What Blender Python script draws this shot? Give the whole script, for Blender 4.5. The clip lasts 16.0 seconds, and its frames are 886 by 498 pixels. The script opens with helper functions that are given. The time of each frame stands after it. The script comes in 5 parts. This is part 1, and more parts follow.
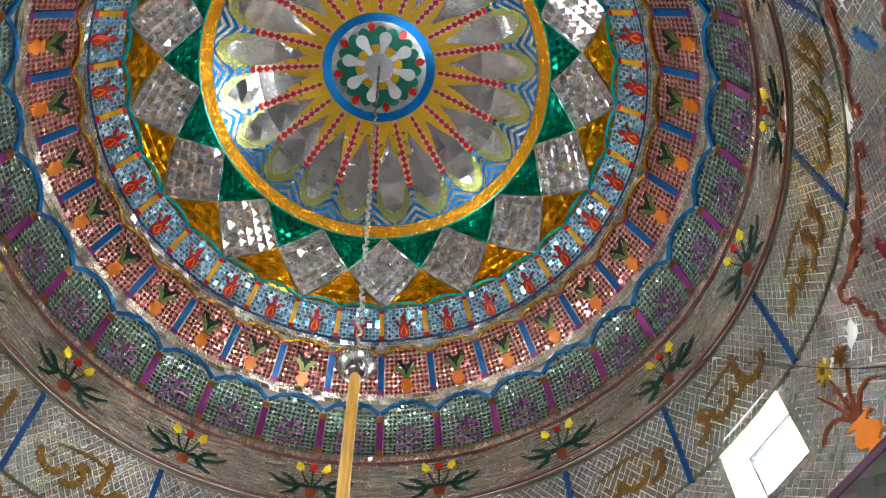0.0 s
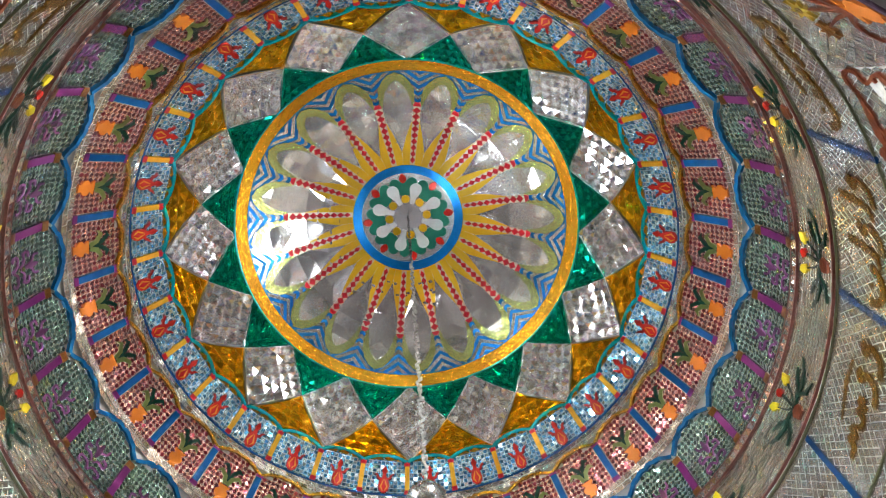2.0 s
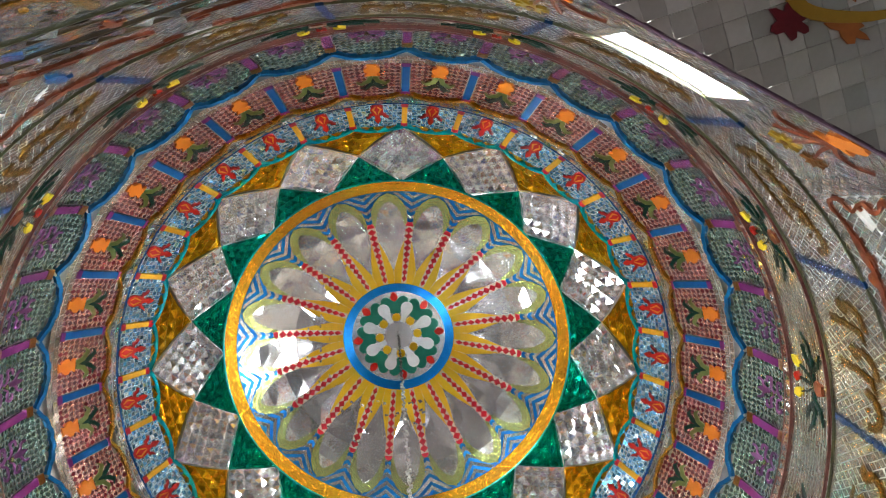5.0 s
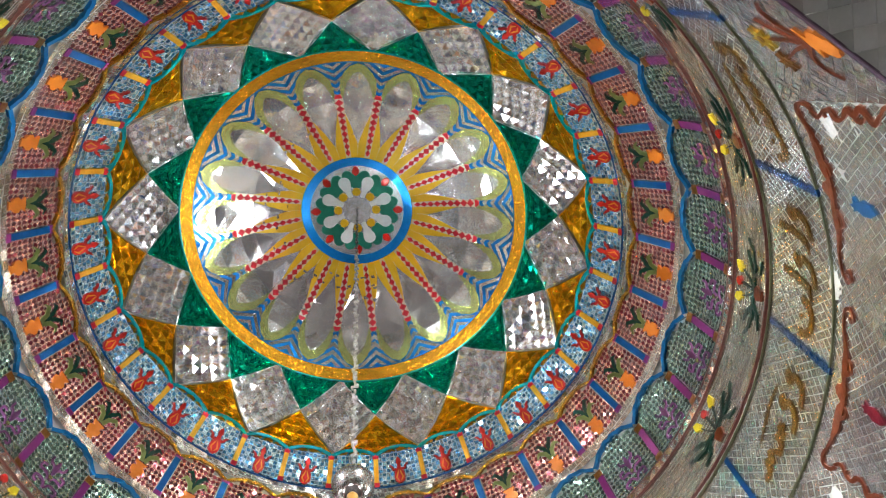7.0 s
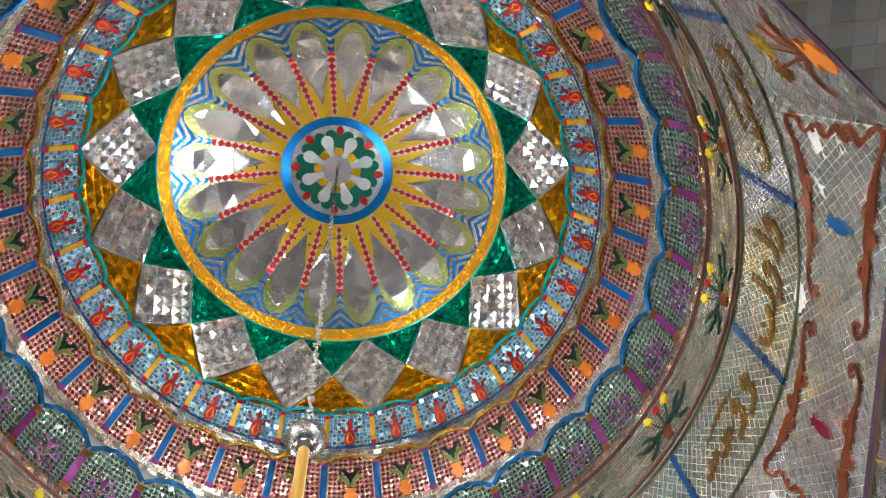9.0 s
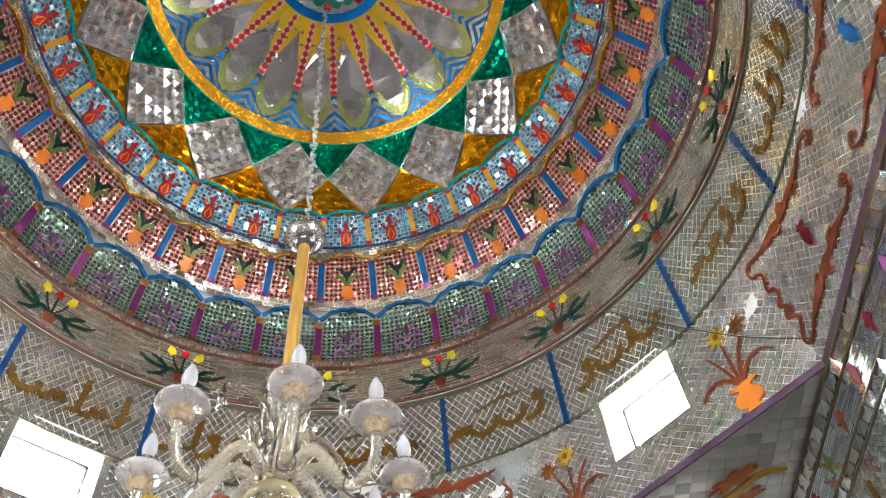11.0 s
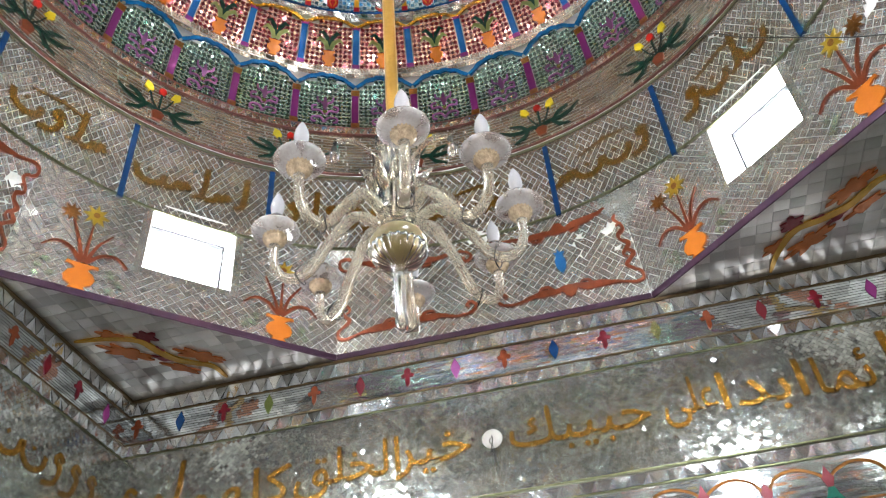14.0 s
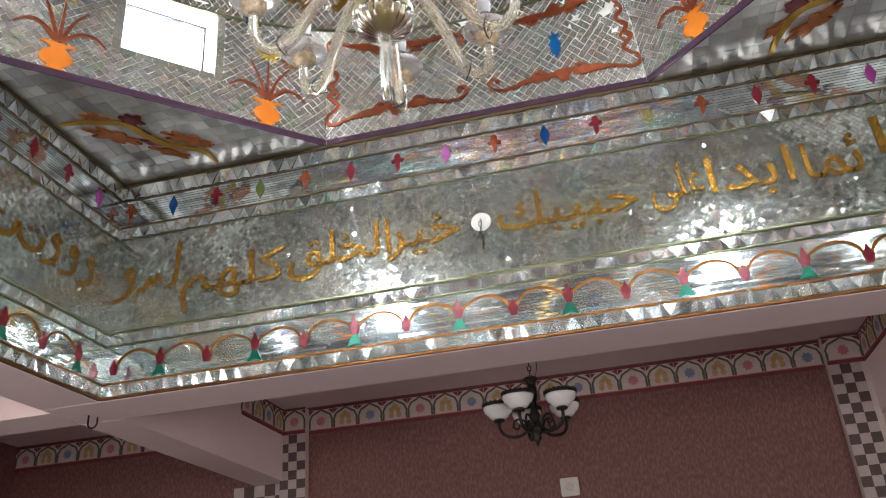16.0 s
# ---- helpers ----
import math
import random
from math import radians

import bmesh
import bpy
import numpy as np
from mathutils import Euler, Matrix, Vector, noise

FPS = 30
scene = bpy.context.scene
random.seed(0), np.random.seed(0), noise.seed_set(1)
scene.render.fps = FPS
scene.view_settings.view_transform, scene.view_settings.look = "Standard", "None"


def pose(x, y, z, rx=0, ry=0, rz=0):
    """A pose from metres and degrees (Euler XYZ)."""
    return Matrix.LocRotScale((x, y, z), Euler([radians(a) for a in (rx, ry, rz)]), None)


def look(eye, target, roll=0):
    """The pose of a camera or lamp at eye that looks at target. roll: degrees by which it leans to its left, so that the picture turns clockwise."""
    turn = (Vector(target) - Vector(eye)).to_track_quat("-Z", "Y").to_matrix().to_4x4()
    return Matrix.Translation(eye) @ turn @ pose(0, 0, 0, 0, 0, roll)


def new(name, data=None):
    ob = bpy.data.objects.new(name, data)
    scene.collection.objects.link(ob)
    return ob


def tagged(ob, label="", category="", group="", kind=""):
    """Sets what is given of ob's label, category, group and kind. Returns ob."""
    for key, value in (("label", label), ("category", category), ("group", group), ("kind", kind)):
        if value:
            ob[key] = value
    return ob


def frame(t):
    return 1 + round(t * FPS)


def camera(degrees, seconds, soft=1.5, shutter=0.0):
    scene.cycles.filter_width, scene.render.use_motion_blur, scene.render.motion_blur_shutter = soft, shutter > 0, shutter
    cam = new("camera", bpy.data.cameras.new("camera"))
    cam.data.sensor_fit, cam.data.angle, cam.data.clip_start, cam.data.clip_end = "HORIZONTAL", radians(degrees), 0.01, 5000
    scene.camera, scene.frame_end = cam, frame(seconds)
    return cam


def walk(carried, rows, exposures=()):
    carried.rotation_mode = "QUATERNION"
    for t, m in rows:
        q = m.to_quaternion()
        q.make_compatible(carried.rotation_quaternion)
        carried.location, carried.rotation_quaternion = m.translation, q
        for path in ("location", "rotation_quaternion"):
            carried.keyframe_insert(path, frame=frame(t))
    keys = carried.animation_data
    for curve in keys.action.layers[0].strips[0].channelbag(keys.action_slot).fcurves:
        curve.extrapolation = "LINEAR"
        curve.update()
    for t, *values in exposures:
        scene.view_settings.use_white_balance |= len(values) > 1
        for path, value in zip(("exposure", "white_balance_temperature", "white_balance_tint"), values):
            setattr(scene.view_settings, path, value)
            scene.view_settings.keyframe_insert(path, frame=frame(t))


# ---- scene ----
cam = camera(57.0, 16.0, soft=1.1)
walk(cam, [
    (0.0, pose(1.042, -1.828, 1.724, 149.64, 1.44, 19.94)),
    (0.5, pose(0.887, -1.804, 1.696, 156.66, 3.02, 19.27)),
    (1.0, pose(0.732, -1.779, 1.668, 160.13, 2.84, 19.25)),
    (1.5, pose(0.693, -1.790, 1.679, 161.09, 2.02, 19.39)),
    (2.0, pose(0.653, -1.802, 1.689, 161.32, 2.32, 19.14)),
    (2.5, pose(0.614, -1.814, 1.700, 161.32, 2.73, 18.98)),
    (3.0, pose(0.626, -1.852, 1.702, 162.34, 2.50, 18.88)),
    (3.5, pose(0.639, -1.891, 1.705, 168.28, 2.64, 18.87)),
    (3.7, pose(0.644, -1.906, 1.705, 170.79, 2.36, 17.99)),
    (5.8, pose(0.604, -1.787, 1.677, 165.90, 3.85, 18.62)),
    (6.0, pose(0.602, -1.778, 1.675, 164.64, 3.81, 18.57)),
    (6.5, pose(0.598, -1.758, 1.667, 162.69, 3.98, 16.94)),
    (7.0, pose(0.594, -1.737, 1.660, 161.59, 4.40, 12.37)),
    (7.5, pose(0.583, -1.729, 1.659, 161.08, 4.49, 9.18)),
    (8.0, pose(0.571, -1.722, 1.658, 160.67, 4.36, 7.53)),
    (8.2, pose(0.567, -1.719, 1.657, 160.28, 4.28, 6.88)),
    (10.3, pose(0.567, -1.718, 1.648, 153.35, 4.19, 4.58)),
    (10.5, pose(0.561, -1.715, 1.645, 151.20, 4.09, 4.49)),
    (11.0, pose(0.545, -1.707, 1.638, 145.76, 4.11, 4.28)),
    (11.5, pose(0.530, -1.699, 1.630, 142.77, 4.38, 4.11)),
    (12.0, pose(0.528, -1.689, 1.613, 141.91, 4.27, 5.88)),
    (12.5, pose(0.526, -1.679, 1.596, 141.24, 3.74, 10.07)),
    (13.0, pose(0.521, -1.670, 1.588, 136.66, 3.45, 12.65)),
    (13.5, pose(0.517, -1.660, 1.581, 132.50, 3.60, 13.76)),
    (14.0, pose(0.512, -1.650, 1.573, 130.26, 3.86, 14.06)),
    (14.5, pose(0.512, -1.637, 1.565, 125.60, 3.95, 14.02)),
    (15.0, pose(0.513, -1.624, 1.556, 119.78, 3.82, 14.01)),
    (15.5, pose(0.513, -1.611, 1.547, 117.37, 3.80, 13.79)),
    (16.0, pose(0.513, -1.598, 1.539, 115.90, 3.93, 13.52)),
], exposures=((0.0, 0.95), (0.45, 1.32), (8.0, 1.32), (10.5, 1.2), (16.0, 1.15)))

# ---------------------------------------------------------------- light
world = bpy.data.worlds.new("sky")
scene.world = world
world.use_nodes = True
wn = world.node_tree
sky = wn.nodes.new("ShaderNodeTexSky")
sky.sky_type, sky.sun_disc = "NISHITA", False
sky.sun_elevation, sky.sun_rotation = radians(48), radians(215)
wn.nodes["Background"].inputs["Strength"].default_value = 0.12
wn.links.new(sky.outputs[0], wn.nodes["Background"].inputs["Color"])
sun = new("sun", bpy.data.lights.new("sun", "SUN"))
sun.data.energy, sun.data.angle, sun.data.color = 4.0, radians(0.5), (1, 0.95, 0.86)
sun.matrix_world = look((0, 0, 20), (0.5, 0.75, 19.0))


def area_lamp(x, y, z, tx, ty, tz, wide, high, power, colour):
    """A rectangular area lamp: unseen hall fill, or the sky at a drum window."""
    o = new("added_area_light", bpy.data.lights.new("added_area_light", "AREA"))
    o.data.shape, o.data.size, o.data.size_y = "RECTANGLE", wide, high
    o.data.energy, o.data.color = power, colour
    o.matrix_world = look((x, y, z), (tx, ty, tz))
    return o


FILL_TINT = (1.0, 0.965, 0.955)
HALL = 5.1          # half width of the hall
# three added fill lamps, set against hall walls that hold no opening
area_lamp(0.0, -HALL + 0.05, 1.45, 0.0, 0.0, 1.6, 3.2, 2.3, 70, FILL_TINT)
area_lamp(HALL - 0.05, -1.2, 1.45, 0.0, -1.2, 1.6, 2.4, 2.2, 60, FILL_TINT)
area_lamp(-HALL + 0.05, -1.2, 1.45, 0.0, -1.2, 1.6, 2.4, 2.2, 60, FILL_TINT)

for k in range(4):      # sky and sunlit roof seen through the four small windows of the drum
    t = math.pi / 4 + k * math.pi / 2
    x, y = math.sin(t), math.cos(t)
    area_lamp(2.66 * x, 2.66 * y, 4.95, 0.0, 0.0, 5.9, 0.8, 0.95, 232 * (1.15, 0.92, 1.18, 1.22)[k], (0.87, 0.93, 1.0))

# ---------------------------------------------------------------- materials


def material(name, base, rough=0.5, metal=0.0, noise_scale=0.0, noise_amount=0.25, bump=0.0, bump_scale=60.0,
             island=0.0, other=None, other_mix=(0.45, 0.65), spec=0.5, obj_random=0.0, fine=0.0):
    m = bpy.data.materials.new(name)
    m.use_nodes = True
    t = m.node_tree
    b = t.nodes["Principled BSDF"]
    b.inputs["Roughness"].default_value = rough
    b.inputs["Metallic"].default_value = metal
    b.inputs["Specular IOR Level"].default_value = spec
    col = t.nodes.new("ShaderNodeRGB")
    col.outputs[0].default_value = (*base, 1)
    out = col.outputs[0]
    co = t.nodes.new("ShaderNodeTexCoord").outputs["Object"]

    def mult(socket, factor_socket, low, high):
        r = t.nodes.new("ShaderNodeMapRange")
        r.inputs[3].default_value, r.inputs[4].default_value = low, high
        t.links.new(factor_socket, r.inputs[0])
        x = t.nodes.new("ShaderNodeMix")
        x.data_type, x.blend_type = "RGBA", "MULTIPLY"
        x.inputs[0].default_value = 1
        t.links.new(socket, x.inputs[6])
        t.links.new(r.outputs[0], x.inputs[7])
        return x.outputs[2]

    if other:
        n = t.nodes.new("ShaderNodeTexNoise")
        n.inputs["Scale"].default_value = noise_scale * 0.6
        n.inputs["Detail"].default_value = 6
        t.links.new(co, n.inputs["Vector"])
        r = t.nodes.new("ShaderNodeMapRange")
        r.inputs[1].default_value, r.inputs[2].default_value = other_mix
        t.links.new(n.outputs[0], r.inputs[0])
        x = t.nodes.new("ShaderNodeMix")
        x.data_type = "RGBA"
        x.inputs[7].default_value = (*other, 1)
        t.links.new(r.outputs[0], x.inputs[0])
        t.links.new(out, x.inputs[6])
        out = x.outputs[2]
    if noise_scale:
        for k, a in ((1.0, noise_amount), (7.0, noise_amount * 0.6)):
            n = t.nodes.new("ShaderNodeTexNoise")
            n.inputs["Scale"].default_value = noise_scale * k
            n.inputs["Detail"].default_value = 4
            t.links.new(co, n.inputs["Vector"])
            out = mult(out, n.outputs[0], 1 - a * 1.4, 1 + a * 1.4)
    if island:
        g = t.nodes.new("ShaderNodeNewGeometry")
        out = mult(out, g.outputs["Random Per Island"], 1 - island, 1 + island)
    if obj_random:
        g = t.nodes.new("ShaderNodeObjectInfo")
        out = mult(out, g.outputs["Random"], 1 - obj_random, 1 + obj_random)
    t.links.new(out, b.inputs["Base Color"])
    if bump:
        n = t.nodes.new("ShaderNodeTexNoise")
        n.inputs["Scale"].default_value = bump_scale
        n.inputs["Detail"].default_value = 5
        t.links.new(co, n.inputs["Vector"])
        u = t.nodes.new("ShaderNodeBump")
        u.inputs["Strength"].default_value, u.inputs["Distance"].default_value = bump, 0.01
        t.links.new(n.outputs[0], u.inputs["Height"])
        t.links.new(u.outputs[0], b.inputs["Normal"])
    return m


def mirror(name, base, rough=0.12, metal=0.9, island=0.2, wave=0.08, wave_scale=14.0):
    """Foil-backed mirror glass, a little wavy and uneven from piece to piece."""
    return material(name, base, rough, metal, 9.0, 0.12, wave, wave_scale, island)


M = dict(
    silver_flat=material("silver_mirror_mosaic", (0.60, 0.62, 0.60), 0.11, 0.93, 9.0, 0.10, 0.12, 60.0, 0.35, other=(0.54, 0.53, 0.49)),
    shard=material("crazed_silver_mirror", (0.49, 0.515, 0.485), 0.09, 0.9, 9.0, 0.10, 0.03, 90.0, 0.35, other=(0.42, 0.435, 0.40)),
    drum_mirror=material("diamond_silver_mirror", (0.485, 0.46, 0.42), 0.2, 0.85, 7.0, 0.14, 0.08, 80.0, 0.25, other=(0.35, 0.325, 0.275)),
    joint=material("pale_cement_joint", (0.54, 0.53, 0.49), 0.4, 0.25, 9.0, 0.2, 0.15, 60.0),
    soffit=material("square_aged_mirror", (0.56, 0.545, 0.53), 0.33, 0.88, 6.0, 0.12, 0.04, 60.0, other=(0.46, 0.44, 0.41), obj_random=0.26),
    facet=mirror("bevelled_mirror", (0.70, 0.75, 0.78), 0.12, 0.93, 0.25, 0.03),
    silver_dull=material("aged_silver_mirror", (0.56, 0.545, 0.52), 0.24, 0.92, 6.0, 0.2, 0.15, 45.0, 0.2, other=(0.40, 0.36, 0.31)),
    medallion=mirror("frosted_silver_mirror", (0.66, 0.64, 0.65), 0.25, 0.88, 0.1),
    petal_mirror=mirror("pale_silver_mirror", (0.60, 0.585, 0.58), 0.11, 0.92, 0.25, 0.03),
    stud=mirror("silver_stud_mirror", (0.88, 0.86, 0.855), 0.10, 0.93, 0.3, 0.015),
    flat_strip=mirror("level_mirror_strip", (0.70, 0.765, 0.78), 0.06, 0.96, 0.3, 0.04),
    petal_glass=material("white_glass", (0.70, 0.685, 0.68), 0.25, 0.5, 14.0, 0.12, 0.1, 30.0),
    strip=mirror("mirror_strip", (0.72, 0.74, 0.72), 0.08, 0.97, 0.35),
    emerald=mirror("emerald_foil_glass", (0.0, 0.36, 0.24), 0.16, 0.92, 0.25, 0.02),
    gold=mirror("gold_foil_glass", (0.78, 0.42, 0.014), 0.16, 0.92, 0.25, 0.02),
    gold_flat=material("gold_foil", (0.40, 0.185, 0.008), 0.26, 0.86, 22.0, 0.3, 0.35, 70.0, 0.15),
    saffron=material("saffron_yellow_glass", (0.37, 0.205, 0.004), 0.45, 0.0, 10.0, 0.15, 0.1, 30.0, spec=0.12),
    red=material("ruby_red_glass", (0.26, 0.004, 0.010), 0.45, 0.0, 20.0, 0.2, 0.1, 40.0, 0.3, spec=0.12),
    red_flame=material("flame_red_glass", (0.33, 0.012, 0.008), 0.24, 0.2, 25.0, 0.25, 0.15, 40.0, 0.1),
    orange=material("orange_glass", (0.46, 0.125, 0.01), 0.25, 0.15, 12.0, 0.12, 0.1, 30.0),
    orange_gold=material("amber_glass", (0.62, 0.30, 0.02), 0.25, 0.3, 18.0, 0.2, 0.1, 30.0),
    blue=material("cobalt_blue_glass", (0.003, 0.15, 0.42), 0.25, 0.7, 12.0, 0.2, 0.15, 30.0, 0.2, spec=0.3),
    navy=material("navy_glass", (0.004, 0.042, 0.14), 0.2, 0.4, 12.0, 0.25, 0.15, 30.0),
    ribbon_blue=material("ultramarine_glass", (0.006, 0.085, 0.25), 0.2, 0.4, 12.0, 0.25, 0.15, 30.0),
    green_glass=material("bottle_green_glass", (0.0, 0.10, 0.06), 0.3, 0.5, 14.0, 0.25, 0.2, 30.0),
    star_yellow=material("dull_yellow_glass", (0.36, 0.23, 0.018), 0.28, 0.5, 12.0, 0.2, 0.1, 30.0),
    bronze=material("gilt_bronze_strip", (0.17, 0.062, 0.008), 0.34, 0.7, 14.0, 0.5, 0.5, 45.0),
    cornice=material("smoked_mirror_strip", (0.53, 0.465, 0.38), 0.24, 0.85, 7.0, 0.25, 0.15, 45.0, 0.3, other=(0.36, 0.285, 0.205)),
    wrap=material("pale_plastic_wrapped_chain", (0.11, 0.095, 0.08), 0.4, 0.1, 30.0, 0.35, 0.3, 60.0),
    sky_tile=mirror("pale_blue_mirror_tile", (0.68, 0.88, 0.97), 0.12, 0.85, 0.40),
    slate_tile=mirror("slate_blue_mirror_tile", (0.08, 0.33, 0.58), 0.14, 0.75, 0.4),
    pink_tile=mirror("salmon_mirror_tile", (0.80, 0.49, 0.37), 0.12, 0.8, 0.4),
    maroon_tile=mirror("maroon_mirror_tile", (0.20, 0.025, 0.035), 0.14, 0.7, 0.4),
    mint_tile=mirror("sage_green_mirror_tile", (0.56, 0.74, 0.62), 0.12, 0.85, 0.5),
    dark_tile=mirror("bottle_green_mirror_tile", (0.05, 0.10, 0.075), 0.14, 0.75, 0.4),
    purple=mirror("violet_glass", (0.24, 0.035, 0.18), 0.18, 0.5, 0.3),
    deep_blue=material("deep_blue_glass", (0.004, 0.10, 0.25), 0.2, 0.35, 12.0, 0.2, 0.15, 30.0),
    lilac=mirror("lilac_glass", (0.32, 0.10, 0.27), 0.15, 0.6, 0.4),
    teal=material("teal_glass", (0.0, 0.22, 0.24), 0.2, 0.35, 12.0, 0.2, 0.15, 30.0),
    olive=material("pale_olive_glass", (0.42, 0.44, 0.15), 0.2, 0.85, 10.0, 0.2, 0.25, 30.0),
    leaf=material("dark_green_glass", (0.003, 0.024, 0.015), 0.25, 0.1, 14.0, 0.3, 0.15, 30.0, spec=0.25),
    leaf_pale=material("olive_green_glass", (0.10, 0.125, 0.03), 0.28, 0.55, 14.0, 0.3, 0.2, 30.0),
    yellow=material("lemon_yellow_glass", (0.60, 0.44, 0.02), 0.25, 0.1, 12.0, 0.12, 0.1, 30.0),
    brown=material("rust_brown_glass", (0.20, 0.045, 0.016), 0.28, 0.65, 14.0, 0.35, 0.3, 30.0),
    ochre=material("golden_ochre_glass", (0.235, 0.112, 0.009), 0.24, 0.75, 16.0, 0.35, 0.45, 45.0),
    crimson=material("crimson_glass", (0.12, 0.004, 0.011), 0.28, 0.35, 14.0, 0.3, 0.25, 30.0),
    spray_orange=material("burnt_orange_glass", (0.33, 0.095, 0.018), 0.3, 0.45, 12.0, 0.25, 0.15, 30.0),
    spray_yellow=material("mustard_glass", (0.36, 0.20, 0.02), 0.28, 0.5, 12.0, 0.2, 0.15, 30.0),
    sage=material("sage_silver_glass", (0.36, 0.45, 0.28), 0.2, 0.8, 12.0, 0.2, 0.2, 40.0, 0.3),
    lime_line=material("faded_green_strip", (0.125, 0.13, 0.065), 0.3, 0.7, 10.0, 0.3, 0.3, 30.0),
    violet_line=material("plum_strip", (0.055, 0.024, 0.046), 0.3, 0.4, 10.0, 0.25, 0.2, 30.0),
    dark_line=material("dark_bronze_strip", (0.09, 0.06, 0.025), 0.3, 0.5, 10.0, 0.3, 0.2, 30.0),
    rust_line=material("rust_twisted_strip", (0.15, 0.045, 0.035), 0.3, 0.4, 40.0, 0.4, 0.2, 60.0),
    cream_tile=material("cream_glass", (0.46, 0.34, 0.25), 0.2, 0.3, 20.0, 0.15, 0.1, 40.0),
    alloy=material("black_gasket", (0.014, 0.014, 0.015), 0.9, 0.0, 8.0, 0.1, spec=0.0),
    grout=material("grey_plaster_backing", (0.34, 0.32, 0.28), 0.7, 0.1, 8.0, 0.2, 0.3, 60.0),
    pink_paint=material("pale_pink_emulsion", (0.74, 0.60, 0.585), 0.6, 0.0, 1.6, 0.06, 0.08, 40.0),
    white_paint=material("white_gloss_paint", (0.80, 0.79, 0.76), 0.35, 0.0, 5.0, 0.05),
    bulb=material("frosted_bulb_glass", (0.36, 0.355, 0.365), 0.2, 0.0),
    chrome=material("chrome", (0.72, 0.71, 0.70), 0.12, 1.0, 12.0, 0.1),
    brass=material("lacquered_brass_rod", (0.40, 0.22, 0.045), 0.3, 0.6, 8.0, 0.15, 0.1, 60.0),
    iron=material("blackened_iron", (0.025, 0.022, 0.02), 0.4, 0.6, 20.0, 0.2),
    marble=material("dark_polished_stone", (0.11, 0.105, 0.10), 0.25, 0.0, 1.2, 0.15, other=(0.08, 0.075, 0.07)),
    checker_dark=material("dark_brown_painted_square", (0.075, 0.045, 0.04), 0.5, 0.0, 9.0, 0.2),
    checker_light=material("cream_painted_square", (0.42, 0.345, 0.32), 0.5, 0.0, 9.0, 0.15),
    cream=material("cream_wallpaper", (0.55, 0.45, 0.42), 0.6, 0.0, 12.0, 0.12),
    maroon_border=material("maroon_border_paper", (0.17, 0.03, 0.035), 0.6, 0.0, 12.0, 0.2),
    olive_border=material("olive_border_paper", (0.10, 0.09, 0.05), 0.6, 0.0, 12.0, 0.2),
    blue_border=material("dusty_blue_border_paper", (0.16, 0.24, 0.38), 0.6, 0.0, 12.0, 0.2),
    rose_border=material("rose_border_paper", (0.50, 0.18, 0.19), 0.6, 0.0, 20.0, 0.25),
    ochre_border=material("ochre_border_paper", (0.45, 0.29, 0.12), 0.6, 0.0, 20.0, 0.25),
    slate_border=material("slate_blue_border_paper", (0.20, 0.23, 0.33), 0.6, 0.0, 20.0, 0.25),
    roof=material("grey_cement_render", (0.40, 0.38, 0.35), 0.8, 0.0, 3.0, 0.2, 0.3, 30.0),
    plastic=material("white_plastic", (0.56, 0.53, 0.48), 0.4, 0.0, 8.0, 0.05),
)


def wallpaper():
    """Maroon wallpaper with an upright woven grain."""
    m = material("maroon_grained_wallpaper", (0.14, 0.050, 0.043), 0.6, 0.0, 1.2, 0.1)
    t = m.node_tree
    b = t.nodes["Principled BSDF"]
    src = b.inputs["Base Color"].links[0].from_socket
    co = t.nodes.new("ShaderNodeTexCoord").outputs["Object"]
    mp = t.nodes.new("ShaderNodeMapping")
    mp.inputs["Scale"].default_value = (62, 62, 26)
    t.links.new(co, mp.inputs[0])
    n = t.nodes.new("ShaderNodeTexNoise")
    n.inputs["Scale"].default_value, n.inputs["Detail"].default_value = 1.0, 5
    t.links.new(mp.outputs[0], n.inputs["Vector"])
    r = t.nodes.new("ShaderNodeMapRange")
    r.inputs[1].default_value, r.inputs[2].default_value = 0.42, 0.75
    t.links.new(n.outputs[0], r.inputs[0])
    x = t.nodes.new("ShaderNodeMix")
    x.data_type = "RGBA"
    x.inputs[7].default_value = (0.235, 0.12, 0.105, 1)
    t.links.new(r.outputs[0], x.inputs[0])
    t.links.new(src, x.inputs[6])
    t.links.new(x.outputs[2], b.inputs["Base Color"])
    return m


def glass(name, colour=(1, 1, 1), rough=0.03, ior=1.45):
    m = bpy.data.materials.new(name)
    m.use_nodes = True
    b = m.node_tree.nodes["Principled BSDF"]
    b.inputs["Base Color"].default_value = (*colour, 1)
    b.inputs["Roughness"].default_value = rough
    b.inputs["IOR"].default_value = ior
    b.inputs["Transmission Weight"].default_value = 1.0
    return m


M["wallpaper"] = wallpaper()
M["glass"] = glass("clear_glass", (0.86, 0.80, 0.68), 0.12)
M["amber_bowl"] = material("smoky_amber_glass", (0.34, 0.29, 0.13), 0.14, 0.0, 10.0, 0.12)
M["amber_bowl"].node_tree.nodes["Principled BSDF"].inputs["Transmission Weight"].default_value = 0.5
M["collar"] = material("amber_cut_glass", (0.46, 0.36, 0.24), 0.14, 0.35, 70.0, 0.6, 0.5, 160.0)
M["pane"] = glass("window_pane_glass", (1, 1, 1), 0.0, 1.1)
M["arm_glass"] = material("dusty_amber_tinted_glass", (0.90, 0.84, 0.70), 0.14, 0.0, 22.0, 0.10)
M["arm_glass"].node_tree.nodes["Principled BSDF"].inputs["Transmission Weight"].default_value = 0.88
